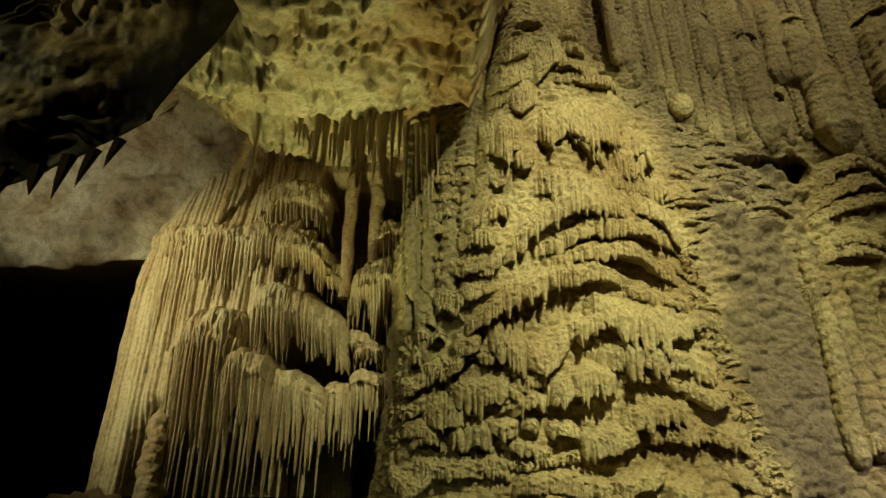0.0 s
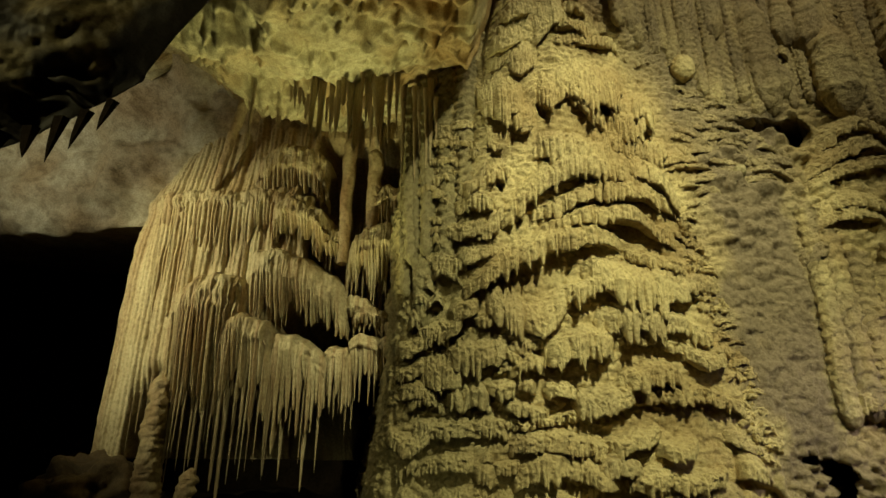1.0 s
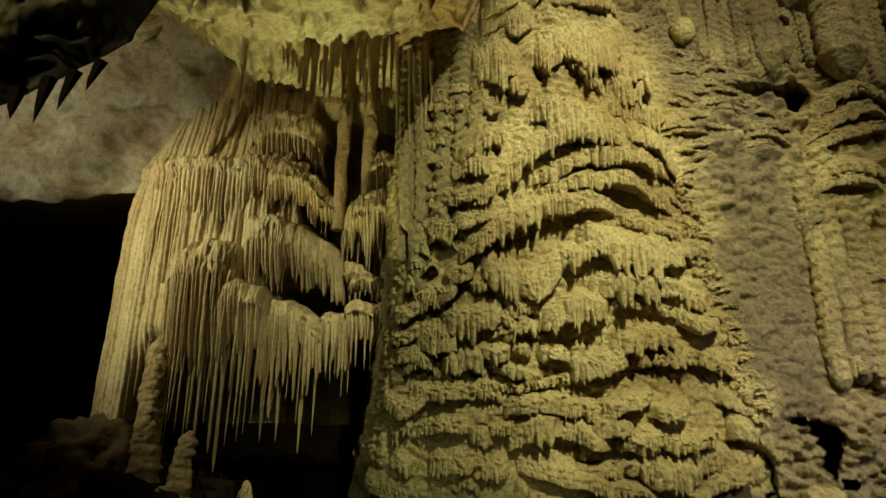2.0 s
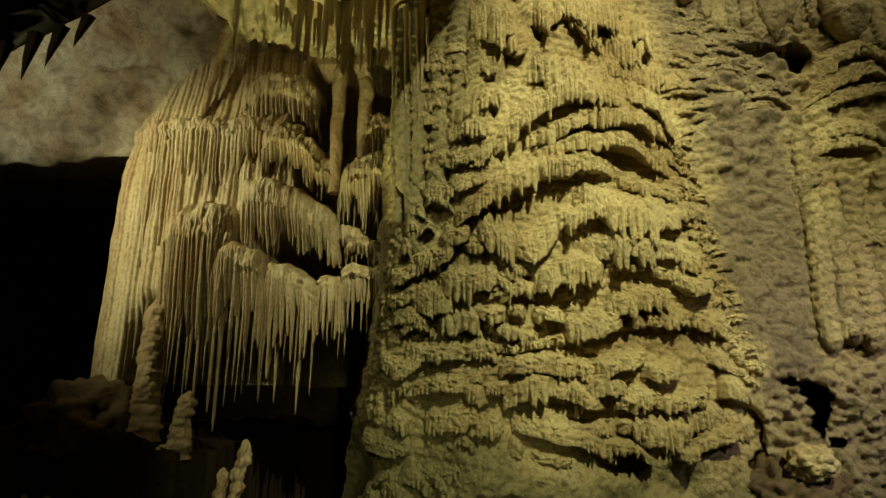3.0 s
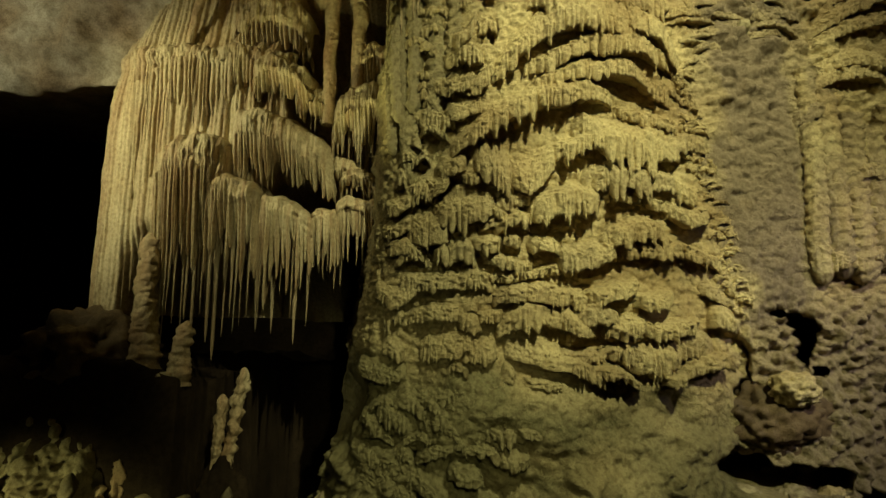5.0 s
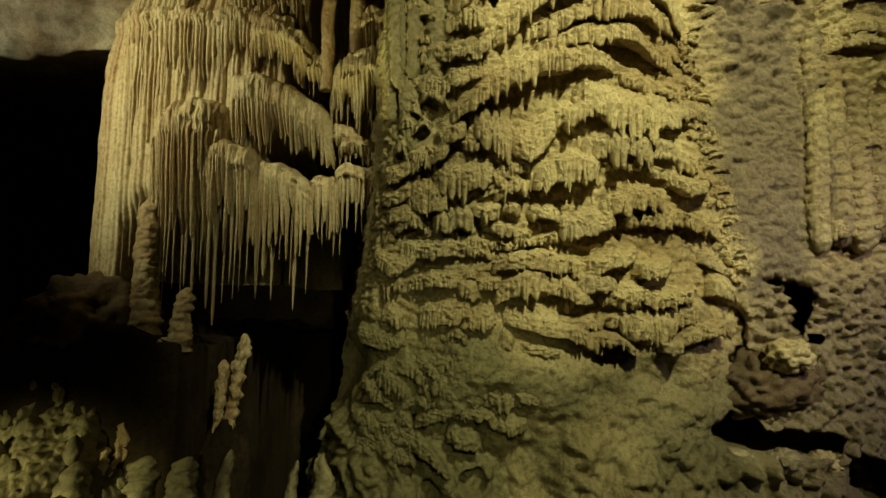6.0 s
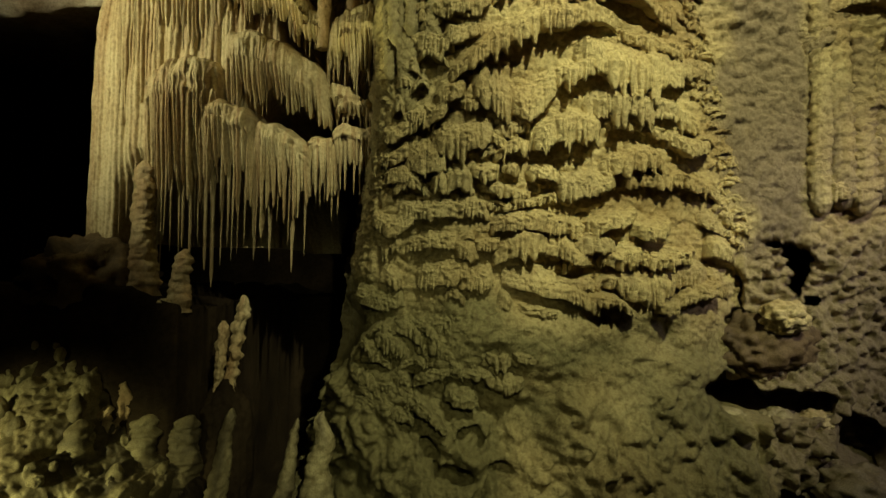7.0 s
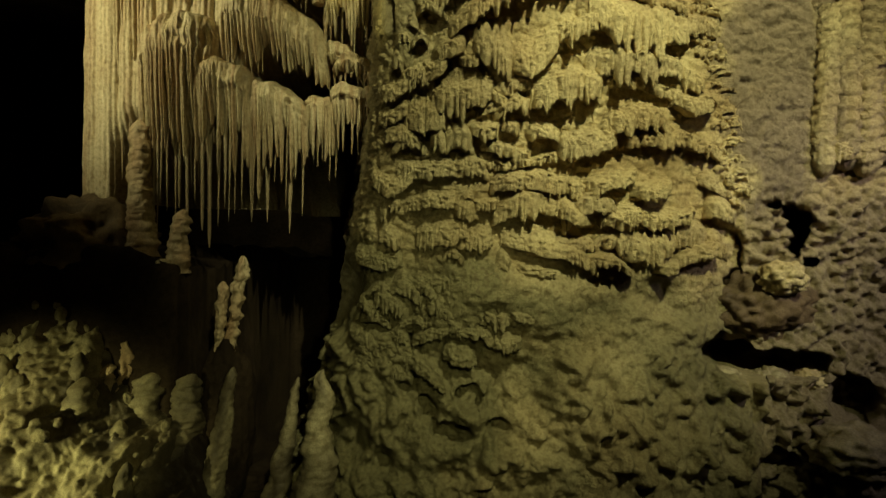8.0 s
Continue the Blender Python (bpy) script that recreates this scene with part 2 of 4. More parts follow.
def wall_relief(x, z):
    """How far the wall's own small forms stand out, and how stained they are."""
    grey = stripe(x, z)
    low = 1 - smooth(0.9, 1.9, z + 0.4 * fbm(x, 0, z, 2, 3))
    high = smooth(6.6, 8.2, z - 0.25 * (x - 3))
    mid = np.clip(1 - grey - low, 0, 1)
    warp = z + 0.12 * fbm(x * 2.2, 0, z * 0.8, 3, 5) - 0.05 * np.abs(np.sin(x * 9 + 3 * vnoise(x, 0, z, 8)))
    step = warp / 0.17
    saw = 1 - (step - np.floor(step))
    knob, _ = cells(x * 7, z * 9, 11)
    out = mid * (1 - 0.6 * high) * (0.03 * saw ** 1.5 + 0.045 * (1 - np.clip(knob * 1.5, 0, 1) ** 2) + 0.025 * fbm(x * 3, 6, z * 3, 3, 47) - 0.08)
    coarse = smooth(-0.3, 0.5, fbm(x * 0.7, 8, z * 0.9, 2, 52))
    bulb, who = cells(x * 2.6 + 0.8 * fbm(x * 2.2, 0, z * 2.2, 3, 54), z * 1.7 + 0.6 * fbm(x * 2.2, 5, z * 2.2, 3, 29), 55)
    nub, _ = cells(x * 6, z * 4.5 + 3, 56)
    lumps = (1 - smooth(-0.3, 0.4, z + 0.3 * fbm(x, 2, z, 2, 51))) * (0.22 * (0.3 + who) * (1 - smooth(0.05, 0.65, bulb)) + 0.06 * (1 - smooth(0, 0.6, nub)))
    out = out + low * (0.26 * fbm(x * 0.7, 1, z * 0.9, 2, 31) + (0.03 + 0.05 * coarse) * fbm(x * 2.4, 1, z * 3.8, 4, 32) + lumps + 0.02 * coarse * (1 - np.clip(knob, 0, 1)) + (0.12 + 0.16 * (1 - smooth(0.2, 1.6, x))) * coarse * np.minimum(0, fbm(x * 1.9, 9, z * 2.0, 3, 53)))
    fine = (z + 0.06 * fbm(x * 4, 0, z * 2, 2, 38)) / 0.08
    out = out + mid * 0.03 * (1 - (fine - np.floor(fine)))
    chips, who = cells(x * 3.2 + 0.4 * fbm(x * 2, 0, z * 2, 2, 39), z * 4.2, 45)
    flaky = smooth(4.6, 6.2, z) * smooth(0.2, 0.9, x - column_axis(z) - column_edge(z)) * (1 - high)
    out = out + flaky * (0.13 * who * (1 - smooth(0.2, 0.62, chips)) + 0.06 * fbm(x * 4, 2, z * 5, 3, 46))
    out = out + grey * (0.014 * fbm(x * 2.2, 2, z * 3, 3, 33) + 0.012 * fbm(x * 7, 2, z * 10, 3, 30) - 0.04 * smooth(0.35, 0.6, vnoise(x * 6, 2, z * 12, 34)))
    ring = z / 0.13 + 1.5 * vnoise(x * 2.2, 0, z * 0.6, 37)
    out = out + high * (0.05 * np.abs(np.sin(x * 5.2 + vnoise(x, 0, z * 0.4, 35))) + 0.045 * (1 - (ring - np.floor(ring))) + 0.03 * fbm(x * 5, 3, z * 5, 3, 36))
    rough = smooth(4.4, 5.2, x) * (1 - smooth(2.2, 2.9, z))
    out = out + rough * (0.1 * vnoise(x * 12, 4, z * 13, 41) + 0.03 * fbm(x * 6, 4, z * 6, 2, 43) + 0.07 * fbm(x * 2, 4, z * 2, 2, 42))
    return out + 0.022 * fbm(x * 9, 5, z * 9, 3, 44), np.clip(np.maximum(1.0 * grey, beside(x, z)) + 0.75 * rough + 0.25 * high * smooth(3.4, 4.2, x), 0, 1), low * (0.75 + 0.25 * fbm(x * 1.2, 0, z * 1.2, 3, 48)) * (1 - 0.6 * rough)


def beside(x, z):
    """How far a place has the dull tan coat of the wall between the column and the terraces."""
    return 0.6 * smooth(0.0, 0.7, x - column_axis(z) - column_edge(z) + 0.3 * fbm(x * 1.2, 3, z * 1.2, 2, 57)) * (1 - smooth(6.0, 6.4, x)) * smooth(2.4, 4.0, z)


def flank_shade(x, z):
    """The column's dim left side: shade put into the colour through the mud mask."""
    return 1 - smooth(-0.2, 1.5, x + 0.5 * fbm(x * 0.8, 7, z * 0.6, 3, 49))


def build_wall():
    z = np.linspace(-4.2, 16.5, 700)
    s = np.concatenate([np.linspace(-3.2, -0.1, 40), np.linspace(-0.07, 10.6, 385)])
    Z, S = np.meshgrid(z, s, indexing="ij")
    edge = left_edge(Z) + 0.05 * fbm(3, 0, Z * 2.4, 4, 50)
    bend = 0.5 * (S + np.sqrt(S ** 2 + 0.05))
    X = edge + bend - 0.1 + 0.2 * np.minimum(S, 0)
    Y = front(np.maximum(X, edge), Z) + 0.5 * (np.sqrt(S ** 2 + 0.05) - S) - 0.05
    out, stain, dirt = wall_relief(X + 0.3 * np.minimum(S, 0), Z)
    deep = pits(X, Z) * (S > 0.1)
    Y = Y - out + deep
    X, Z = X - np.where(S < 0.1, out, 0) * 0.7 + 0.75 * deep * smooth(3, 6, X), Z + 0.4 * deep * smooth(5, 8, Z)
    # mud also holds the shade painted on the left side
    return tagged(grid("cave_wall", np.stack([X, Y, Z], -1), CALCITE, stain=stain, flip=True, mud=np.clip(dirt + 0.6 * flank_shade(X, Z), 0, 1)), "yellow and grey flowstone cave wall with rough knobbly relief", "cave wall", kind="structure")


build_wall()

column = thing("flowstone_column", "tall yellow flowstone column of overlapping scalloped tiers with dripping fringes", "flowstone", (2.2, 8.4, 0.9))
terraces = thing("flowstone_terraces", "cream flowstone terraces with thick arched lips beside the ribbed wall", "flowstone", (6.6, 8.5, 2.4))
taken = []
rng = np.random.default_rng(4)


def tier(parent, x0, z0, xm, zm, x1, z1, high, out, drip, major=True, flute=0.6):
    """One shell of flowstone: a scaly sloping shelf, an arched lip with a short fringe of teeth and a deep undercut below."""
    grow = 0.07 * (x1 - x0)
    step = 0.009 if major else 0.011
    x = np.linspace(x0 - grow, x1 + grow, int(np.clip((x1 - x0) / step, 26, 330)))
    n = len(x)
    e = np.clip(x, x0, x1)
    lip = z0 * (e - xm) * (e - x1) / ((x0 - xm) * (x0 - x1)) + zm * (e - x0) * (e - x1) / ((xm - x0) * (xm - x1)) + z1 * (e - x0) * (e - xm) / ((x1 - x0) * (x1 - xm)) - 0.5 * np.abs(x - e)
    x0, x1 = x0 - grow, x1 + grow
    wide = x1 - x0
    seed = int(rng.integers(1, 10 ** 6))
    s = (x - x0) / wide
    dome = np.sqrt(np.clip(1 - (2 * s - 1) ** 2, 0, 1))
    end = (0.55 if major else 0.15) * np.clip(1 - np.abs(2 * s - 1) ** 3, 0, 1) ** 0.55 + (0.45 if major else 0.85) * dome
    # scallops along the lip, then the single teeth
    edges = x0 - 0.1 + np.cumsum(rng.uniform(0.14, 0.5, int(wide / 0.14) + 4))
    q = np.clip(np.searchsorted(edges, x), 1, len(edges) - 1)
    lobe = np.sin(np.pi * np.clip((x - edges[q - 1]) / (edges[q] - edges[q - 1]), 0, 1)) ** 0.7
    sag = rng.uniform(0.15, 1.0, len(edges))[q]
    at = x0 - 0.05 + np.cumsum(0.032 + 0.13 * rng.uniform(0, 1, int(wide / 0.032) + 4) ** 2.2)
    k = np.clip(np.searchsorted(at, x), 1, len(at) - 1)
    frac = np.clip((x - at[k - 1]) / (at[k] - at[k - 1]), 0, 1)
    tooth = np.sqrt(np.clip(1 - (2 * frac - 1) ** 2, 0, 1))
    reach = rng.uniform(0.1, 1.0, len(at))[k] ** 1.6
    root = rng.uniform(0.05, 1.15, len(at))[k] ** 1.4
    sway = rng.uniform(-0.025, 0.025, len(at))[k]
    bare = smooth(-0.55, 0.25, vnoise(x * 2.2, seed, 4, 58))
    reach = reach * (0.25 + 0.75 * bare)
    soft = max(0.0, min(1.0, flute / 0.6))
    lip = lip + 0.03 * fbm(x * 2.6, seed, 0, 3, 60) - (0.02 + 0.05 * min(1, high / 0.5)) * (lobe * sag - 0.35)
    top = lip + high * ((0.6 + 0.4 * dome) if major else (0.3 + 0.7 * dome)) * (1 + 0.12 * vnoise(x * 2, seed, 2, 62))
    fringe = np.minimum(0.46 * high, 0.12 + 0.75 * drip) * (0.75 + 0.5 * vnoise(x * 3, seed, 9, 66) ** 2)
    wall, wall_top = front(x, lip), front(x, top)
    swell = 1.15 * out * end * (0.8 + 0.2 * lobe) * (0.9 + 0.25 * vnoise(x * 1.7, seed, 5, 59))
    shelf, hang = (20, 9) if major else (13, 7)
    rows = []
    for r in range(shelf + hang):
        t = min(1.0, r / (shelf - 1))
        h = max(0.0, (r - shelf + 1) / hang)
        z = top + (lip + fringe - top) * t - h * fringe - drip * 1.5 * end * reach * tooth ** 1.2 * h ** 1.3
        rise = -0.2 * (1 - t) ** 1.8 + (0.7 * t + 0.3 * math.sin(0.5 * math.pi * t)) * swell - 0.05 * (1 - end)
        y = wall_top + (wall - wall_top) * t - rise
        # overlapping scales that follow the lip, and grains
        bed = (z - lip + 0.03 * fbm(x * 3.5, seed, z * 3.5, 2, 67)) / 0.085
        scale, who = cells(x * 9 + 0.5 * bed, z * 17 + seed, 63)
        grain, _ = cells(x * 22, z * 26 + seed, 68)
        fade = min(1.0, r / 4) * (1 - 0.75 * h)
        y = y - fade * (0.011 * (1 - (bed - np.floor(bed))) + 0.046 * who * (1 - smooth(0.1, 0.6, scale)) + 0.04 * (1 - np.clip(grain * 1.3, 0, 1)) + 0.014 * fbm(x * 3.2, seed, z * 4.5, 3, 64) + 0.02 * vnoise(x * 12, seed, z * 12, 61))
        # teeth grow out of the shelf at uneven heights
        grow_in = 0.45 * smooth(0.0, 1.0, (t - 0.35) / 0.65 * (0.5 + 0.5 * root)) + 0.55 * h ** 0.7
        y = y + soft * (0.4 + 0.6 * bare) * (0.035 + 0.06 * root) * (1 - tooth) * grow_in - 0.05 * h + 0.02 * h ** 4 + soft * bare * 0.07 * h ** 1.5 * (1 - tooth) ** 0.7
        rows.append(np.stack([x + sway * h, y, z], -1))
    tip = rows[-1]
    for u in (0.3, 0.65, 1.0):
        z = tip[:, 2] + (lip + 0.25 * fringe - tip[:, 2]) * min(1, u * 1.6) + 0.02 * u
        y = tip[:, 1] + (wall + 0.3 - tip[:, 1]) * u ** 1.3
        rows.append(np.stack([x, y, z], -1))
    if major:
        taken.append((x0, x1, min(z0, zm, z1), max(z0, zm, z1) + high))
    m = len(rows)
    # mud sums the left side's painted shade and the coat at the foot
    grid("tier", np.array(rows), CALCITE, parent, stain=np.tile(np.clip(0.25 * smooth(0, 1, vnoise(x, seed, 0, 65)) + beside(x, lip), 0, 1), m), mud=np.tile(np.clip(0.6 * flank_shade(x, lip) + 0.85 * (1 - smooth(0.7, 1.9, lip)), 0, 1), m))


tier(column, 2.00, 8.20, 2.41, 7.98, 2.83, 7.47, 0.83, 0.30, 0.21)
tier(column, 1.61, 7.10, 2.63, 6.91, 3.91, 6.32, 0.79, 0.32, 0.29)
tier(column, 1.11, 5.94, 2.07, 6.65, 3.32, 6.36, 0.73, 0.32, 0.20)
tier(column, 1.57, 6.00, 2.60, 6.33, 3.76, 6.19, 0.48, 0.28, 0.18)
tier(column, 1.55, 5.63, 2.39, 5.89, 3.63, 5.61, 0.48, 0.28, 0.16)
tier(column, 0.48, 4.77, 1.32, 5.23, 2.70, 5.54, 0.58, 0.32, 0.17)
tier(column, 2.26, 4.94, 2.71, 4.66, 3.79, 4.74, 0.81, 0.34, 0.27)
tier(column, 2.86, 5.34, 3.21, 5.27, 3.81, 5.15, 0.35, 0.19, 0.07)
tier(column, 0.71, 4.44, 0.99, 4.25, 1.25, 4.16, 0.88, 0.30, 0.20)
tier(column, 1.23, 4.19, 1.47, 4.10, 1.88, 4.51, 0.80, 0.34, 0.18)
tier(column, 1.84, 4.61, 2.13, 4.66, 2.46, 4.81, 0.44, 0.28, 0.14)
tier(column, 2.38, 4.20, 3.01, 4.18, 3.72, 4.16, 0.52, 0.32, 0.22)
tier(column, 3.72, 4.16, 3.88, 4.01, 4.12, 4.14, 0.42, 0.19, 0.19)
tier(column, 1.50, 3.70, 1.98, 3.76, 2.49, 3.85, 0.65, 0.34, 0.22)
tier(column, 2.65, 4.00, 3.20, 3.95, 3.64, 3.81, 0.26, 0.20, 0.09)
tier(column, 3.58, 3.73, 3.85, 3.64, 4.22, 3.72, 0.45, 0.24, 0.12)
tier(column, 2.51, 3.19, 2.94, 3.41, 3.55, 3.27, 0.48, 0.30, 0.15)
tier(column, 0.84, 3.05, 1.17, 3.01, 1.50, 2.96, 0.27, 0.19, 0.07)
tier(column, 1.48, 3.21, 1.71, 3.23, 1.93, 3.22, 0.34, 0.28, 0.09)
tier(column, 1.88, 3.06, 2.25, 2.98, 2.70, 3.17, 0.52, 0.34, 0.13)
tier(column, 2.88, 3.16, 3.51, 3.19, 4.33, 3.02, 0.34, 0.28, 0.11)
tier(column, 0.68, 3.31, 0.88, 3.24, 1.07, 3.34, 0.33, 0.23, 0.09)
tier(column, 1.09, 3.31, 1.22, 3.27, 1.36, 3.30, 0.26, 0.19, 0.07)
tier(column, -0.29, 3.44, 0.02, 3.36, 0.31, 3.42, 0.77, 0.19, 0.23)
tier(column, 0.11, 3.74, 0.54, 3.65, 0.96, 3.80, 0.62, 0.24, 0.19)
tier(column, -0.03, 4.20, 0.15, 4.14, 0.32, 4.38, 0.48, 0.19, 0.10)
tier(column, 0.11, 4.44, 0.34, 4.39, 0.57, 4.48, 0.42, 0.19, 0.08)
tier(column, 0.49, 4.35, 0.63, 4.29, 0.79, 4.34, 0.24, 0.17, 0.05)
tier(column, 0.85, 2.81, 1.49, 2.85, 1.99, 2.98, 0.21, 0.17, 0.05)
tier(column, 1.02, 2.45, 1.84, 2.50, 2.35, 2.44, 0.43, 0.28, 0.12)
tier(column, 2.29, 2.44, 2.74, 2.52, 3.05, 2.65, 0.37, 0.28, 0.10)
tier(column, 2.98, 2.44, 3.29, 2.41, 3.55, 2.50, 0.35, 0.28, 0.12)
tier(column, 2.49, 2.03, 2.78, 2.00, 3.12, 2.09, 0.40, 0.28, 0.11)
tier(column, 3.07, 2.03, 3.59, 2.03, 3.91, 2.16, 0.34, 0.24, 0.08)
tier(column, 1.48, 2.23, 1.65, 2.21, 1.81, 2.28, 0.24, 0.19, 0.06)
tier(column, 1.13, 1.74, 1.49, 1.60, 1.88, 1.68, 0.53, 0.28, 0.07)
tier(column, 1.35, 1.34, 1.62, 1.29, 1.87, 1.31, 0.21, 0.17, 0.04)
tier(column, -0.83, 2.63, -0.50, 2.48, -0.16, 2.71, 0.41, 0.20, 0.07)
tier(column, -0.41, 2.72, 0.12, 2.71, 0.48, 2.68, 0.40, 0.19, 0.09)
tier(column, -0.70, 3.99, -0.48, 3.93, -0.27, 4.12, 0.42, 0.19, 0.06)
tier(column, -0.74, 3.58, -0.54, 3.53, -0.29, 3.71, 0.37, 0.19, 0.06)
tier(column, -0.26, 2.21, 0.16, 2.25, 0.44, 2.28, 0.38, 0.19, 0.07)
tier(column, -0.12, 1.69, 0.28, 1.75, 0.67, 1.81, 0.46, 0.19, 0.11)
tier(column, 0.51, 1.64, 0.74, 1.60, 0.97, 1.72, 0.45, 0.19, 0.12)
tier(column, 0.71, 2.19, 0.91, 2.17, 1.08, 2.24, 0.25, 0.17, 0.06)
tier(column, -1.11, 1.37, -0.82, 1.29, -0.37, 1.41, 0.40, 0.19, 0.06)
tier(column, -0.37, 1.06, 0.12, 1.06, 0.51, 1.15, 0.28, 0.17, 0.06)
tier(column, 0.37, 1.11, 0.66, 1.05, 1.04, 1.16, 0.35, 0.17, 0.08)
tier(column, 0.32, 6.72, 0.63, 6.60, 0.75, 6.93, 0.45, 0.24, 0.07)
tier(column, 0.22, 6.35, 0.49, 6.29, 0.83, 6.26, 0.48, 0.20, 0.11)
tier(column, 0.04, 5.88, 0.27, 5.82, 0.75, 5.82, 0.47, 0.20, 0.10)
tier(column, 0.57, 5.73, 0.79, 5.72, 1.01, 6.07, 0.42, 0.20, 0.10)
tier(column, 0.22, 5.31, 0.52, 5.36, 0.81, 5.44, 0.47, 0.19, 0.09)
tier(column, -0.19, 5.38, 0.08, 5.29, 0.39, 5.25, 0.47, 0.19, 0.09)
tier(column, 1.05, 7.81, 1.27, 7.63, 1.59, 7.74, 0.79, 0.28, 0.11)
tier(column, 2.48, 7.32, 2.80, 7.28, 3.10, 7.43, 0.48, 0.28, 0.16)
tier(column, 0.63, 8.24, 0.93, 7.85, 1.39, 8.02, 1.45, 0.28, 0.30)
tier(column, 1.16, 7.69, 1.34, 7.52, 1.57, 7.76, 0.91, 0.24, 0.21)
tier(column, 1.93, 9.53, 2.34, 9.51, 2.72, 9.36, 0.40, 0.20, 0.10)
tier(column, 1.92, 9.27, 2.48, 9.23, 3.47, 9.44, 0.36, 0.19, 0.08)
tier(column, 2.09, 8.44, 2.45, 8.07, 3.17, 8.36, 1.23, 0.32, 0.32)
tier(column, 1.65, 8.13, 1.89, 8.02, 2.21, 8.56, 1.17, 0.24, 0.18)
tier(column, 0.81, 9.07, 1.02, 8.95, 1.33, 9.46, 1.05, 0.20, 0.15)
tier(column, 1.17, 8.86, 1.40, 8.63, 1.71, 9.16, 1.62, 0.20, 0.19)
tier(column, 2.86, 7.59, 3.15, 7.52, 3.58, 7.79, 0.86, 0.28, 0.25)
tier(terraces, 6.58, 7.36, 7.02, 7.70, 7.60, 7.43, 0.53, 0.26, 0.08, flute=0.3)
tier(terraces, 6.30, 6.88, 6.92, 7.25, 7.56, 7.28, 0.50, 0.26, 0.07, flute=0.3)
tier(terraces, 6.27, 6.70, 7.00, 6.93, 7.48, 7.01, 0.39, 0.24, 0.06, flute=0.3)
tier(terraces, 6.25, 6.15, 6.81, 6.31, 7.31, 6.17, 0.55, 0.28, 0.08, flute=0.3)
tier(terraces, 5.99, 5.68, 6.43, 6.00, 7.20, 6.00, 0.45, 0.24, 0.07, flute=0.3)
tier(terraces, 5.86, 5.34, 6.18, 5.50, 6.50, 5.71, 0.48, 0.21, 0.10, flute=0.3)
tier(terraces, 6.48, 4.87, 6.75, 4.86, 6.96, 4.95, 0.74, 0.21, 0.21, flute=0.3)
tier(terraces, 6.39, 4.32, 6.73, 4.44, 7.12, 4.48, 0.48, 0.24, 0.10, flute=0.3)
tier(terraces, 6.39, 3.75, 6.72, 3.83, 7.09, 3.83, 0.45, 0.21, 0.08, flute=0.3)
tier(terraces, 6.01, 3.06, 6.39, 3.06, 6.95, 3.25, 0.60, 0.26, 0.07, flute=0.3)
tier(terraces, 6.21, 3.47, 6.51, 3.51, 6.87, 3.43, 0.38, 0.21, 0.06, flute=0.3)
tier(column, 0.87, 9.24, 1.08, 9.23, 1.45, 9.31, 1.49, 0.28, 0.19)
tier(column, 1.60, 9.09, 1.91, 9.43, 2.25, 9.70, 1.45, 0.28, 0.15)
tier(column, 0.74, 7.61, 0.94, 7.24, 1.17, 7.64, 0.82, 0.24, 0.19)
tier(column, 1.94, 8.15, 2.22, 8.11, 2.55, 7.97, 0.66, 0.28, 0.16)
tier(column, 3.02, 7.91, 3.30, 7.85, 3.80, 8.15, 0.90, 0.28, 0.30)
tier(column, 3.16, 7.18, 3.45, 7.08, 3.89, 7.31, 0.81, 0.28, 0.28)
tier(column, 2.57, 7.25, 2.91, 7.16, 3.30, 7.30, 0.62, 0.28, 0.18)
tier(column, 1.10, 9.86, 1.35, 9.81, 1.66, 10.01, 0.87, 0.23, 0.10)


def small_tiers(parent, x0, x1, z0, z1, wide, high, out, drip, keep=0.85, fit=None, flute=0.6):
    """Staggered rows of small shells where no large tier lies."""
    z, row = z0, 0
    while z < z1:
        x = x0 - wide * (0.5 if row % 2 else 0.0)
        while x < x1:
            w = wide * rng.uniform(0.45, 1.7)
            zc, xc, h = z + rng.uniform(-0.4, 0.4) * high, x + w / 2, high * rng.uniform(0.6, 1.6)
            tilt = rng.uniform(-0.4, 0.4) * min(high, 0.6 * w)
            arch = rng.uniform(-0.1, 0.5) * high
            clear = not any(a - 0.03 < xc < b + 0.03 and c - 0.02 < zc + h / 2 < d + 0.02 for a, b, c, d in taken)
            if rng.random() < keep and clear and xc - w / 2 > left_edge(zc) - 0.02 and (fit is None or fit(xc, zc)):
                tier(parent, x, zc - tilt, xc, zc + arch, x + w, zc + tilt, h, out * rng.uniform(0.7, 1.3), drip * rng.uniform(0.4, 1.3), False, flute)
            x += w * 0.86
        z += high * 0.72
        row += 1


def in_column(x, z):
    return abs(x - column_axis(z)) < column_edge(z) + 0.1


small_tiers(column, -1.05, 1.3, 0.7, 4.6, 0.34, 0.29, 0.18, 0.12, 0.95)
small_tiers(column, -1.2, 1.3, -0.25, 0.75, 0.4, 0.24, 0.07, 0.05, 0.75, lambda x, z: x < 0.6 + 0.7 * math.sin(7 * z) * math.cos(3 * z) + 0.6 * z, 0.3)
small_tiers(column, -0.3, 1.0, 4.6, 8.0, 0.34, 0.26, 0.17, 0.07, 0.95)
small_tiers(column, 1.3, 4.3, 1.4, 2.9, 0.55, 0.36, 0.22, 0.12, 0.95, in_column)
small_tiers(column, 1.0, 3.6, 3.0, 10.4, 0.5, 0.34, 0.2, 0.12, 0.9, in_column)
small_tiers(column, 3.0, 5.0, 2.4, 8.6, 0.2, 0.14, 0.06, 0.04, 0.9, lambda x, z: 0 < x - column_axis(z) - column_edge(z) + 0.25 < 0.5)

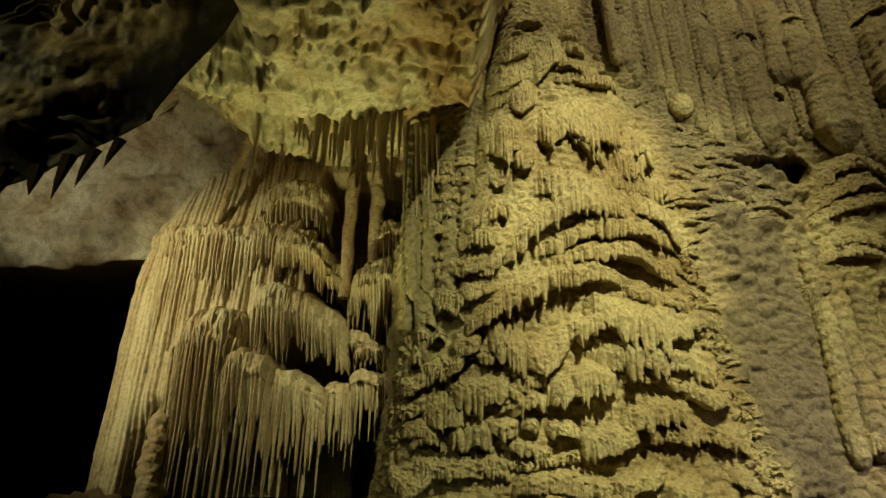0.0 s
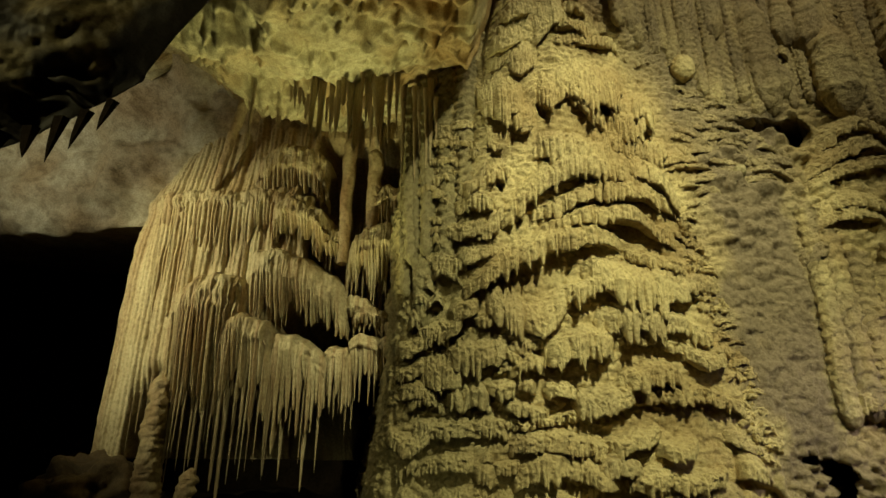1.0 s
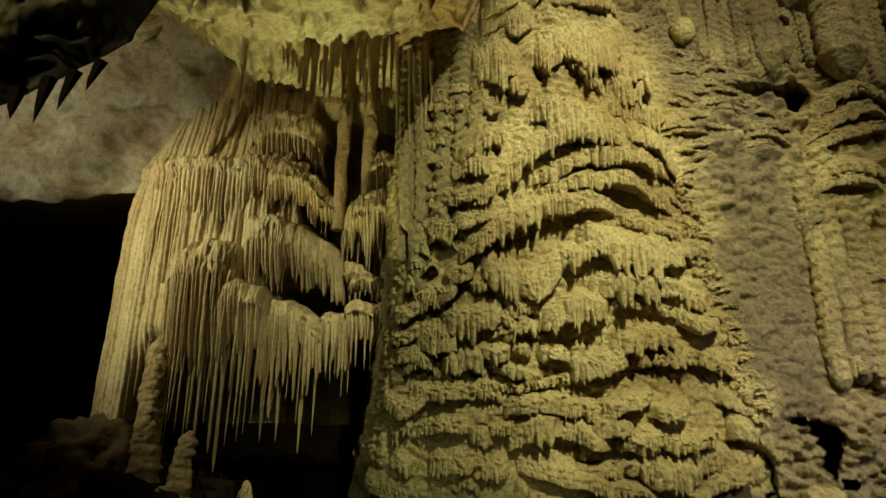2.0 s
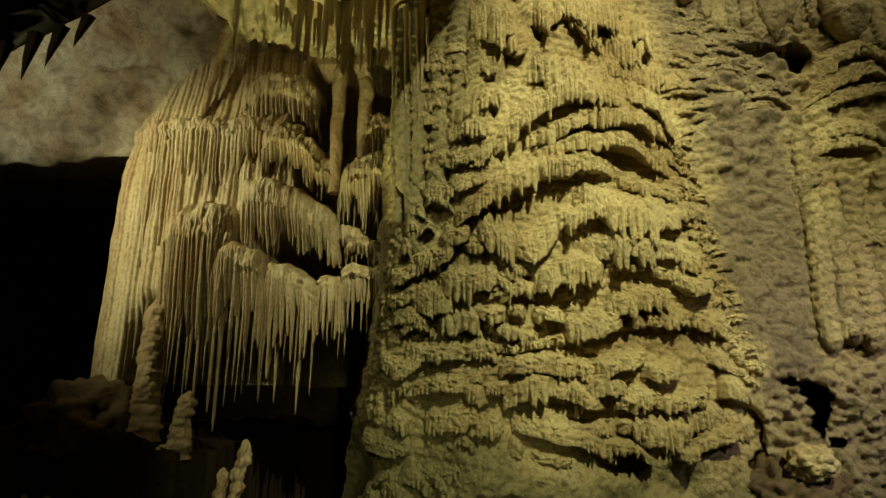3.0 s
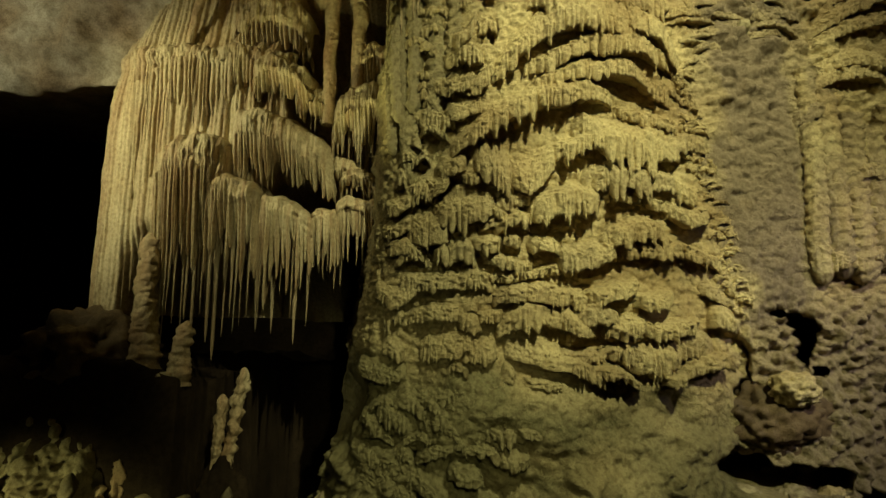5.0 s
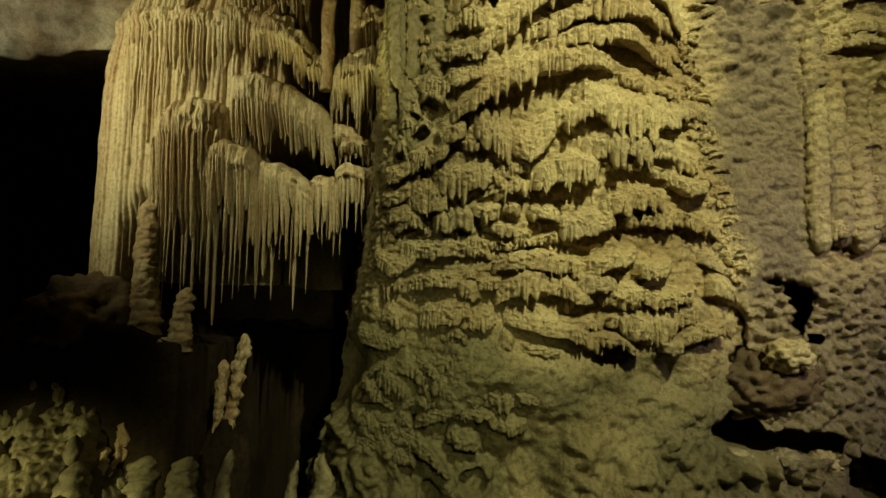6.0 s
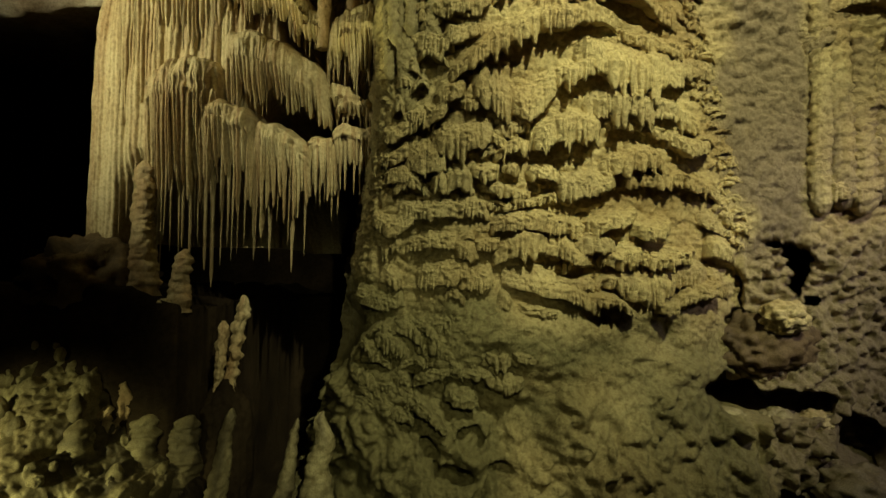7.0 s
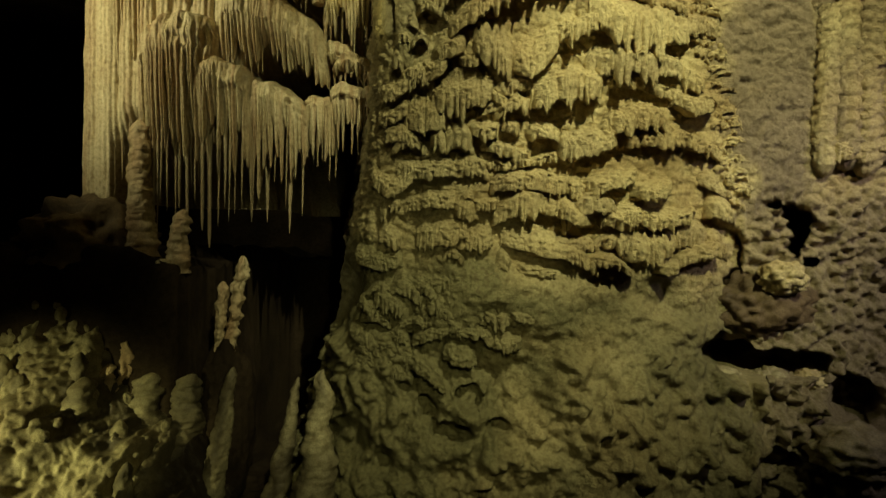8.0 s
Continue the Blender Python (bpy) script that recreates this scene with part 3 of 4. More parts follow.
small_tiers(terraces, 6.4, 8.8, 5.8, 7.1, 0.75, 0.36, 0.2, 0.06, 0.8)
small_tiers(terraces, 6.7, 8.8, 2.7, 5.8, 0.7, 0.36, 0.16, 0.08, 0.5)

scales = thing("flowstone_scales", "tan scaly flowstone with small slanting ledges under the ribs", "flowstone", (4.4, 8.6, 6))
small_tiers(scales, 3.2, 5.6, 6.2, 9.9, 0.5, 0.24, 0.08, 0.03, 0.9, lambda x, z: x > column_axis(z) + column_edge(z) + 0.15 and z < np.interp(x, (3.0, 4.2, 5.0, 5.9), (9.9, 9.3, 8.5, 8.0)) and z > 6.2 + 0.5 * (x - 4.2), 0.25)


# ---- ribs ----
def rib(parent, x, y, z0, z1, r, label="", ring=0.16, head=False):
    """A half-round pipe of flowstone with stacked scales, rounded off at its foot."""
    a = np.radians(np.linspace(-115, 115, 26))
    z = np.linspace(z0, z1, int((z1 - z0) / 0.035))
    A, Z = np.meshgrid(a, z, indexing="ij")
    seed = int(rng.integers(1, 10 ** 6))
    foot = np.sqrt(np.clip((Z - z0) / (1.2 * r), 0, 1))
    if head:
        foot = foot * np.sqrt(np.clip((z1 - Z) / (1.3 * r), 0, 1))
    step = (Z + 0.09 * vnoise(A * 2.5, seed, Z * 2, 70) + 0.1 * np.abs(A) * r) / (ring * (0.8 + 0.5 * (seed % 11) / 11)) + (seed % 97) / 97
    saw = 1 - (step - np.floor(step))
    knob, _ = cells(A * r * 14, Z * 12 + seed, 75)
    R = r * (0.84 + (0.08 if head else 0.3) * saw ** 1.4 + 0.1 * (1 - np.clip(knob * 1.2, 0, 1)) + 0.1 * fbm(A * 2, seed, Z * 1.5, 3, 71) + 0.05 * np.abs(np.sin(A * 6 + vnoise(A, seed, Z, 72)))) * foot
    # mud here only darkens the left-hand ribs in place of shade
    grid("rib", np.stack([x + 0.06 * vnoise(seed, 0, Z * 0.6, 73) + R * np.sin(A), y - R * np.cos(A) * 0.9, Z], -1), CALCITE, parent, label, stain=np.clip(0.45 + 0.35 * vnoise(A, seed, Z * 1.3, 74), 0, 1), mud=np.full(A.shape, 0.75 * float(flank_shade(x, 6.0))))


ribs = thing("flowstone_ribs", "dull tan ribbed flowstone pipes side by side on the wall", "flowstone", (6, 8.7, 8))
def rib_foot(x):
    """Height at which the pipes end over the rough wall and the terraces."""
    return np.interp(x, (3.0, 4.2, 5.0, 5.9, 6.1, 6.6, 7.5, 9.0), (9.9, 9.3, 8.5, 8.1, 8.35, 8.35, 7.8, 7.2))


x = 3.2
while x < 9.2:
    r = rng.uniform(0.1, 0.19)
    x += 0.75 * r
    rib(ribs, x, float(front(x, 9.0)) - rng.uniform(0.0, 0.1), float(rib_foot(x)) + rng.uniform(-0.15, 0.25), 15.0, r, ring=0.12)
    x += 0.75 * r
# broad drapes with rounded heads
for x, z0, z1, r in ((5.95, 8.25, 10.75, 0.3), (6.95, 9.3, 11.1, 0.36), (7.15, 8.0, 10.1, 0.42), (6.5, 9.6, 11.9, 0.28), (5.2, 9.8, 11.4, 0.22), (3.55, 9.9, 11.5, 0.24), (8.3, 8.6, 10.9, 0.45), (6.25, 8.5, 9.3, 0.2), (7.0, 8.3, 9.2, 0.25)):
    rib(ribs, x, float(front(x, 9.0)) - 0.1, z0, z1, r, ring=0.3, head=True)
    tier(ribs, x - 1.1 * r, z1 - 0.5 * r, x, z1 + 0.12, x + 1.1 * r, z1 - 0.45 * r, 0.3, 0.2, 0.0, False, 0.1)
for x, z0, z1, r in ((0.12, 5.2, 10.6, 0.2), (0.5, 5.6, 10.8, 0.22), (-0.25, 4.4, 9.6, 0.16), (6.05, 2.8, 6.3, 0.16), (6.3, 2.9, 5.9, 0.2), (6.62, 2.8, 5.5, 0.22), (6.95, 3.0, 5.3, 0.2), (7.25, 2.9, 5.6, 0.24)):
    rib(ribs, x, float(front(x, 0.5 * (z0 + z1))) - (0.08 if x > 3 else -0.05), z0, z1, r, ring=0.2)


# ---- dripstone rods ----
def rod_mesh(k, sides=9, rings=16, point=0.12):
    """A hanging rod of unit length and radius, from its root down."""
    g = np.random.default_rng(900 + k)
    t = np.linspace(0, 1, rings)
    a = np.linspace(0, 2 * np.pi, sides, endpoint=False)
    T, A = np.meshgrid(t, a, indexing="ij")
    R = (1 - (1 - point) * T ** g.uniform(0.8, 1.7)) * (1 + 0.1 * fbm(T * 9, k, np.cos(A), 2, 80) + 0.14 * vnoise(T * 5, k, 4, 81))
    R = R * np.where(T > 0.985, 0.3, 1)
    P = np.stack([R * np.cos(A) + 0.2 * vnoise(T * 3, k, 1, 82) * T, R * np.sin(A) + 0.3 * vnoise(T * 3, k, 2, 83) * T, -T], -1)
    return mesh_of("dripstone_rod", P.reshape(-1, 3).tolist(), quads(rings, sides, True), FLUTED, stain=np.clip(0.15 + 0.35 * vnoise(T * 3, k, 9, 84), 0, 1))


BLUNT = [rod_mesh(k, point=0.5) for k in range(8)]
SHARP = [rod_mesh(k, point=0.12) for k in range(8, 18)]


def rod(name, parent, x, y, z, length, r, meshes=SHARP, lean=0.0, flat=0.85):
    ob = new(name, meshes[int(rng.integers(len(meshes)))])
    ob.matrix_basis = pose(x, y, z, rng.uniform(-1.2, 1.2), lean + rng.uniform(-1, 1), rng.uniform(-25, 25)) @ Matrix.Diagonal((r, r * flat, length, 1))
    if parent is not None:
        ob.parent = parent
        if parent.parent is None:
            ob.matrix_parent_inverse = Matrix.Translation(-parent.location)
    return ob


# ---- the fluted formation ----
curtain_thing = thing("fluted_dripstone", "cream fluted dripstone formation with stacked caps and long hanging curtains", "dripstone", (-3.8, 11.4, 2.4))


def body_left(z):
    return np.interp(z, (1.5, 3, 6.5, 8.4, 9.8, 10.6, 11.5), (-6.78, -6.78, -6.76, -6.55, -5.9, -5.1, -4.3))


def body_face(x, z):
    """y of the fluted formation's core."""
    left = body_left(z)
    off = np.clip((x - left) / 1.5, 0, 1)
    y = 11.25 + 0.75 * (1 - np.sqrt(1 - (1 - off) ** 2))
    y = y + 0.5 * smooth(6.6, 9.8, z)
    jag = 0.25 * fbm(x * 2, 0, z * 1.4, 2, 90)
    y = y + 3.0 * smooth(-2.75, -2.4, x + jag + 0.16 * np.clip(z - 6, -3, 2)) * (1 - smooth(8.8, 9.6, z))
    y = y + 2.6 * smooth(-3.45, -3.15, x + 0.5 * jag) * (1 - smooth(5.0, 5.8, z))
    return y + 2.4 * (1 - smooth(2.4, 4.4, z)) * smooth(-6.0, -5.4, x)


def build_body():
    z = np.linspace(2.5, 11.6, 240)
    s = np.concatenate([np.linspace(-1.6, -0.02, 90), np.linspace(0, 6.2, 330)])
    Z, S = np.meshgrid(z, s, indexing="ij")
    left = body_left(Z)
    X = left + np.maximum(S, 0) + 0.012 * fbm(1, 0, Z * 2, 3, 92)
    Y = body_face(X, Z) + np.maximum(-S, 0)
    phase = X * 8.5 + 0.9 * vnoise(X * 1.7, 0, Z * 0.12, 93) + 0.25 * vnoise(X * 9, 0, Z * 0.5, 94)
    flute = np.abs(np.sin(phase)) ** 0.7
    side = np.abs(np.sin(S * 10 + 0.9 * vnoise(S * 2, 5, Z * 0.15, 98) + 0.3 * vnoise(S * 9, 5, Z * 0.6, 99))) ** 0.7
    X = X - np.where(S < 0, 0.08 * side + 0.012 * fbm(S * 5, 6, Z * 2.5, 3, 91), 0)
    knots, _ = cells(X * 9, Z * 9, 97)
    fine = np.abs(np.sin((X + 0.6 * np.minimum(S, 0)) * 30 + 2.2 * vnoise(X * 3, S, Z * 0.25, 89))) ** 0.8
    X = X - np.where(S < 0.1, 0.05 * fine, 0)
    Y = Y - 0.05 * fine - 0.1 * flute - 0.02 * fbm(X * 4, 0, Z * 1.5, 4, 95) - 0.018 * (1 - np.clip(knots, 0, 1))
    Y = Y - 0.12 * np.clip(1 - np.abs((Z - 7.85) / 0.25), 0, 1) * (X < -2.6)
    grid("core", np.stack([X, Y, Z], -1), FLUTED, curtain_thing, stain=np.clip(0.15 + 0.55 * vnoise((X + S) * 4, 0, Z * 0.3, 96), 0, 0.7), flip=True)


build_body()


def curtain(x0, z0, x1, z1, y, tall, bulge, drop0, drop1, n, r=0.05, sharp=True, ragged=0.35, arch=0.0, back=0.75):
    """A rough rounded cap of dripstone with a fluted skirt, ragged below, and free rods in its fringe."""
    wide = x1 - x0
    m = max(40, int(wide / 0.012))
    x = np.linspace(x0, x1, m)
    s = (x - x0) / wide
    seed = int(rng.integers(1, 10 ** 6))
    top = z0 + (z1 - z0) * s + arch * (1 - (2 * s - 1) ** 2) + 0.09 * fbm(x * 2.5, seed, 0, 3, 100)
    end = np.sqrt(np.clip(1 - np.abs(2 * s - 1) ** 3.4, 0, 1))
    top = top - 0.3 * tall * (1 - end)
    gaps = rng.uniform(0.6, 1.5, n + 2) * wide / n
    at = x0 - 0.05 + np.cumsum(gaps)
    k = np.clip(np.searchsorted(at, x), 1, len(at) - 1)
    bump = np.sqrt(np.clip(1 - (2 * (x - at[k - 1]) / (at[k] - at[k - 1]) - 1) ** 2, 0, 1))
    depth = rng.uniform(0.5, 1.2, len(at))[k]
    reach = rng.uniform(1 - 1.6 * ragged, 1.0, len(at))[k] * (0.75 + 0.25 * vnoise(x * 1.3, seed, 1, 105))
    drop = (drop0 + (drop1 - drop0) * s) * np.clip(reach, 0.15, 1) * (0.6 + 0.4 * bump ** 0.8) * (0.6 + 0.4 * end)
    sway = 0.05 * fbm(x * 2, seed, 3, 2, 106)
    rows = []
    for t in np.linspace(0, 1, 12):
        out = bulge * end * np.sin(0.5 * np.pi * t ** 0.7)
        zz = top - tall * t ** 1.7
        pop, _ = cells(x * 9, zz * 9 + seed, 101)
        yy = y - out + back * (1 - min(1, t / 0.5)) - 0.08 * (1 - np.clip(pop, 0, 1)) - 0.07 * fbm(x * 6, seed, zz * 8, 3, 102) - 0.05 * bump * depth * t ** 2
        rows.append(np.stack([x, yy, zz + 0.03 * fbm(x * 6, seed, t * 4, 2, 103)], -1))
    lipped = rows[-1]
    steps = np.linspace(0, 1, 22)[1:]
    for t in steps:
        zz = lipped[:, 2] - drop * t
        yy = y - bulge * end * (1 - 0.35 * t) - sway - (0.09 + 0.07 * t) * depth * bump - 0.014 * fbm(x * 6, seed, zz * 3, 3, 107) + 0.1 * t ** 3
        rows.append(np.stack([x + 0.02 * vnoise(k * 3.7, seed, zz * 2.2, 108), yy, zz], -1))
    for t in (0.8, 0.4, 0.0):
        zz = lipped[:, 2] - drop * t
        rows.append(np.stack([x, y - bulge * end * (1 - 0.35 * t) + 0.16 + 0 * x, zz], -1))
    rusty = np.clip(0.1 + 0.55 * vnoise(k * 1.7 + x, seed, 0, 104), 0, 0.75)
    cap = grid("curtain", np.array(rows), FLUTED, curtain_thing, stain=np.tile(rusty, len(rows)))
    for q in range(n // 2):
        f = (q + 0.5 + rng.uniform(-0.4, 0.4)) / (n // 2)
        e = math.sqrt(max(0.05, 1 - abs(2 * f - 1) ** 3))
        zt = z0 + (z1 - z0) * f + arch * (1 - (2 * f - 1) ** 2) - 0.8 * tall
        length = (drop0 + (drop1 - drop0) * f) * rng.uniform(1 - ragged, 1.08)
        rod("flute", cap, x0 + wide * f, y - bulge * e * 0.75 - 0.02 + rng.uniform(-0.03, 0.08), zt, length, r * rng.uniform(0.6, 1.1), SHARP if sharp or rng.random() < 0.5 else BLUNT)
    return cap


# upper dome, the great left sheet and the stacked curtains
curtain(-6.1, 8.05, -2.75, 8.0, 11.3, 0.45, 0.2, 1.9, 1.0, 42, 0.05, False, 0.25, 0.03)
curtain(-6.75, 7.6, -5.6, 7.95, 11.9, 0.5, 0.25, 5.0, 5.0, 13, 0.075, False, 0.06)
curtain(-6.0, 7.6, -5.0, 7.75, 11.35, 0.4, 0.15, 4.9, 4.5, 15, 0.06, False, 0.1)
curtain(-5.35, 5.75, -3.85, 5.95, 11.2, 0.8, 0.55, 3.2, 3.6, 30, 0.055, False, 0.2, 0.3)
curtain(-4.2, 5.2, -3.2, 5.0, 11.05, 0.5, 0.4, 2.6, 2.7, 18, 0.05, True, 0.35, 0.1)
curtain(-3.95, 6.7, -1.85, 5.85, 11.3, 0.75, 0.6, 1.3, 0.8, 36, 0.045, True, 0.35, 0.25)
curtain(-3.25, 4.9, -2.2, 4.35, 11.05, 0.4, 0.35, 2.3, 1.7, 19, 0.042, True, 0.45, 0.06)
curtain(-2.3, 4.45, -1.7, 4.4, 11.2, 0.3, 0.25, 1.3, 1.4, 14, 0.045, True, 0.5, 0.12)
curtain(-1.8, 4.7, -0.7, 4.6, 11.1, 0.35, 0.28, 1.0, 1.2, 18, 0.045, True, 0.5, 0.12)
curtain(-1.95, 5.6, -1.2, 5.3, 11.3, 0.35, 0.35, 0.35, 0.3, 12, 0.05, True, 0.4, 0.1)
curtain(-1.75, 5.25, -0.75, 5.0, 11.15, 0.3, 0.35, 0.35, 0.3, 18, 0.05, True, 0.4, 0.1)
curtain(-1.95, 6.9, -0.6, 7.05, 11.3, 0.75, 0.55, 1.5, 1.2, 24, 0.055, True, 0.5, 0.25)
curtain(-3.6, 7.8, -2.25, 7.4, 11.2, 0.55, 0.35, 0.9, 0.8, 20, 0.045, True, 0.35, 0.08)
curtain(-2.7, 7.2, -1.95, 6.95, 11.3, 0.45, 0.3, 0.8, 0.6, 12, 0.045, True, 0.5, 0.08)
curtain(-4.2, 9.2, -2.5, 9.0, 11.6, 0.9, 0.4, 0.8, 0.8, 24, 0.05, True, 0.3, 0.35)
curtain(-1.5, 8.0, -0.65, 8.2, 11.4, 0.5, 0.3, 0.8, 0.8, 13, 0.05, True, 0.4, 0.12)


# pillars within the formation
def pillar(name, label, x0, y0, z0, x1, y1, z1, r0, r1, material=None, knobs=0.18, group=""):
    """An upright knotted shaft from its foot to its top."""
    n, m = max(20, int(abs(z1 - z0) / 0.025)), 26
    t = np.linspace(0, 1, n)
    a = np.linspace(0, 2 * np.pi, m, endpoint=False)
    T, A = np.meshgrid(t, a, indexing="ij")
    seed = int(rng.integers(1, 10 ** 6))
    ring = T * (z1 - z0) / 0.21 + 0.7 * vnoise(np.cos(A) * 1.6, seed, np.sin(A) * 1.6, 110) + 1.1 * vnoise(T * (z1 - z0) * 2.3, seed, 3, 115)
    R = (r0 + (r1 - r0) * T) * (1 + 0.32 * knobs * (1 - (ring - np.floor(ring))) + knobs * fbm(np.cos(A) * 2, np.sin(A) * 2 + seed, T * (z1 - z0) * 4, 3, 111))
    pop, _ = cells(A * 4, T * (z1 - z0) * 11 + seed, 114)
    R = R + 0.5 * (r0 + r1) * (0.12 + 0.5 * knobs) * (1 - np.clip(pop * 1.2, 0, 1))
    cuts = np.cumsum(rng.uniform(0.1, 0.3, int(abs(z1 - z0) / 0.1) + 4))
    lump = np.clip(np.searchsorted(cuts, T * abs(z1 - z0)), 1, len(cuts) - 1)
    inside = np.clip((T * abs(z1 - z0) - cuts[lump - 1]) / (cuts[lump] - cuts[lump - 1]), 0, 1)
    size = rng.uniform(0.75, 1.3, len(cuts))[lump]
    shove = rng.uniform(-1, 1, len(cuts))[lump] * 0.5 * (r0 + r1) * 0.9 * knobs
    R = R * (1 + 0.95 * knobs * (size * (0.55 + 0.45 * np.sqrt(np.clip(1 - (2 * inside - 1) ** 2, 0, 1))) - 0.85))
    R = R * np.sqrt(np.clip((1 - T) * 14 * abs(z1 - z0) / 2, 0.02, 1))
    wob = 0.2 * r0
    P = np.stack([x0 + (x1 - x0) * T + shove * np.sin(np.pi * inside) + wob * vnoise(T * 3 * (z1 - z0), seed, 1, 112) + R * np.cos(A), y0 + (y1 - y0) * T + R * np.sin(A), z0 + (z1 - z0) * T], -1)
    if "stalag" in name:
        P[..., 0:2] = P[..., 0:2] + (P[..., 0:2] - (np.array((x0, y0)) + np.array((x1 - x0, y1 - y0)) * T[..., None])) * (0.3 * np.exp(-T * abs(z1 - z0) / 0.12))[..., None]
    spots = np.clip(0.45 + 0.45 * vnoise(np.cos(A), seed, T * 4, 113), 0, 1)
    if "stalag" not in name:
        P = P - (x0, y0, z0)
        ob = new(name, mesh_of(name, P.reshape(-1, 3).tolist(), quads(n, m, True), material or FLUTED, stain=spots))
        ob.location = (x0, y0, z0)
        return ob
    ob = thing(name, label, "stalagmite", (x0, y0, z0), group)
    i, j = max(3, int(0.22 * n)), int(0.86 * n)
    for piece, lo, hi in (("foot", 0, i), ("shaft", i - 1, j), ("tip", j - 1, n)):
        grid(piece, P[lo:hi], material or FLUTED, ob, stain=spots[lo:hi], wrap=True)
    return ob


for spec in ((-2.02, 11.0, 6.2, -2.0, 11.05, 9.2, 0.1, 0.14), (-5.05, 11.3, 7.9, -4.5, 11.0, 10.2, 0.06, 0.12), (-1.5, 11.2, 6.6, -1.45, 11.2, 9.0, 0.12, 0.15)):
    shaft = pillar("pillar", "", *spec, knobs=0.1)
    shaft.parent, shaft.matrix_parent_inverse = curtain_thing, Matrix.Translation(-curtain_thing.location)


rod("flute", curtain_thing, -2.52, 11.0, 3.6, 1.7, 0.07)
rod("flute", curtain_thing, -2.95, 11.0, 3.6, 1.5, 0.06)


# ---- ceiling and stalactites ----
def build_ceiling():
    y = np.concatenate([np.linspace(-9, 4.9, 30), np.linspace(5, 12.6, 260), np.linspace(12.8, 24, 20)])
    x = np.concatenate([np.linspace(-18, -5.3, 40), np.linspace(-5.2, 2.2, 250), np.linspace(2.4, 13, 30)])
    Y, X = np.meshgrid(y, x, indexing="ij")
    Z = 8.9 + 0.19 * (Y - 7.5) + 1.9 * smooth(0.45, 1.2, X) + 5.0 * smooth(1.1, 2.8, X) + 9.0 * (1 - smooth(4.5, 5.6, Y))
    Z = Z + 1.6 * smooth(3.4, 6.0, -X) * smooth(7.5, 10, Y)
    Z = Z + 2.6 * (1 - smooth(-4.2, -2.5, X)) * (1 - smooth(6.3, 8.2, Y))
    Z = Z + 0.3 * fbm(X * 0.8, Y * 0.8, 0, 3, 120)
    wx, wy = X + 0.3 * fbm(X * 1.3, Y * 1.3, 0, 3, 125), Y + 0.3 * fbm(X * 1.3, Y * 1.3, 5, 3, 126)
    d, who = cells(wx * 1.7, wy * 1.7, 121)
    Z = Z + 0.22 * (1 - smooth(0.05, 0.3 + 0.3 * who, d)) * (who > 0.55)
    d, who = cells(wx * 3.6 + 9, wy * 3.6, 122)
    Z = Z - 0.2 * who * (1 - smooth(0.0, 0.4, d)) * (who > 0.6) + 0.06 * np.abs(fbm(wx * 2.4, wy * 2.4, 0, 3, 127)) + 0.04 * fbm(X * 7, Y * 7, 0, 3, 123)
    d, who = cells(wx * 4.6 + 3, wy * 4.6, 128)
    Z = Z + 0.13 * who * (1 - smooth(0.08, 0.4, d)) * (who > 0.4)
    return tagged(grid("ceiling", np.stack([X, Y, Z], -1), CEILING, stain=np.clip(0.2 + 0.7 * fbm(X * 1.1, Y * 1.1, 0, 3, 124) + 0.35 * smooth(-2.5, -0.5, X), 0, 0.85), flip=True), "pale yellow pitted limestone cave ceiling", "cave ceiling", kind="structure")


build_ceiling()


def stalactite(x, y, z, length, r):
    ob = rod("stalactite", None, x, y, z, length, r, SHARP if rng.random() < 0.6 else BLUNT, flat=0.95)
    return tagged(ob, "slender cream stalactite hanging from the pitted ceiling", "stalactite", "stalactites under the ceiling")


for k in range(24):
    x = rng.uniform(-2.9, -0.7)
    stalactite(x, 9.3 + rng.uniform(-0.3, 0.55), 9.35, rng.uniform(0.3, 1.4) * (1 if x > -2.1 else 0.7), rng.uniform(0.03, 0.075))
for x, y, tip, r in ((-2.28, 8.6, 7.75, 0.07), (-2.16, 8.65, 7.65, 0.08), (-1.83, 8.6, 7.68, 0.09), (-1.62, 8.55, 7.63, 0.1), (-1.48, 8.6, 7.36, 0.11), (-1.3, 8.5, 7.9, 0.09), (-1.12, 8.55, 7.55, 0.13), (-0.93, 8.7, 7.6, 0.08), (-2.65, 8.7, 8.35, 0.06), (-1.72, 8.4, 8.2, 0.07), (-1.38, 8.35, 8.3, 0.08), (-3.6, 9.2, 7.8, 0.04), (-2.0, 8.75, 7.95, 0.07), (-0.8, 8.75, 7.9, 0.06)):
    stalactite(x, y, 9.3, 9.3 - tip, r)
for k in range(30):
    x = rng.uniform(-4.0, -2.2)
    stalactite(x, 9.9 + rng.uniform(-0.2, 0.3), 9.6, rng.uniform(0.3, 0.8), rng.uniform(0.025, 0.05))
strip = thing("hanging_curtain", "thin greenish dripstone curtain hanging at the edge of the tiered wall", "dripstone", (-0.5, 9.1, 4.6))
for x, z0, z1, r in ((-0.64, 5.0, 9.0, 0.1), (-0.5, 5.5, 9.1, 0.12), (-0.38, 4.9, 9.1, 0.1), (-0.26, 5.6, 9.1, 0.12)):
    rib(strip, x, float(front(x, 7)) - 0.04 - 0.06 * (r > 0.11), z0, z1, r, ring=0.19)
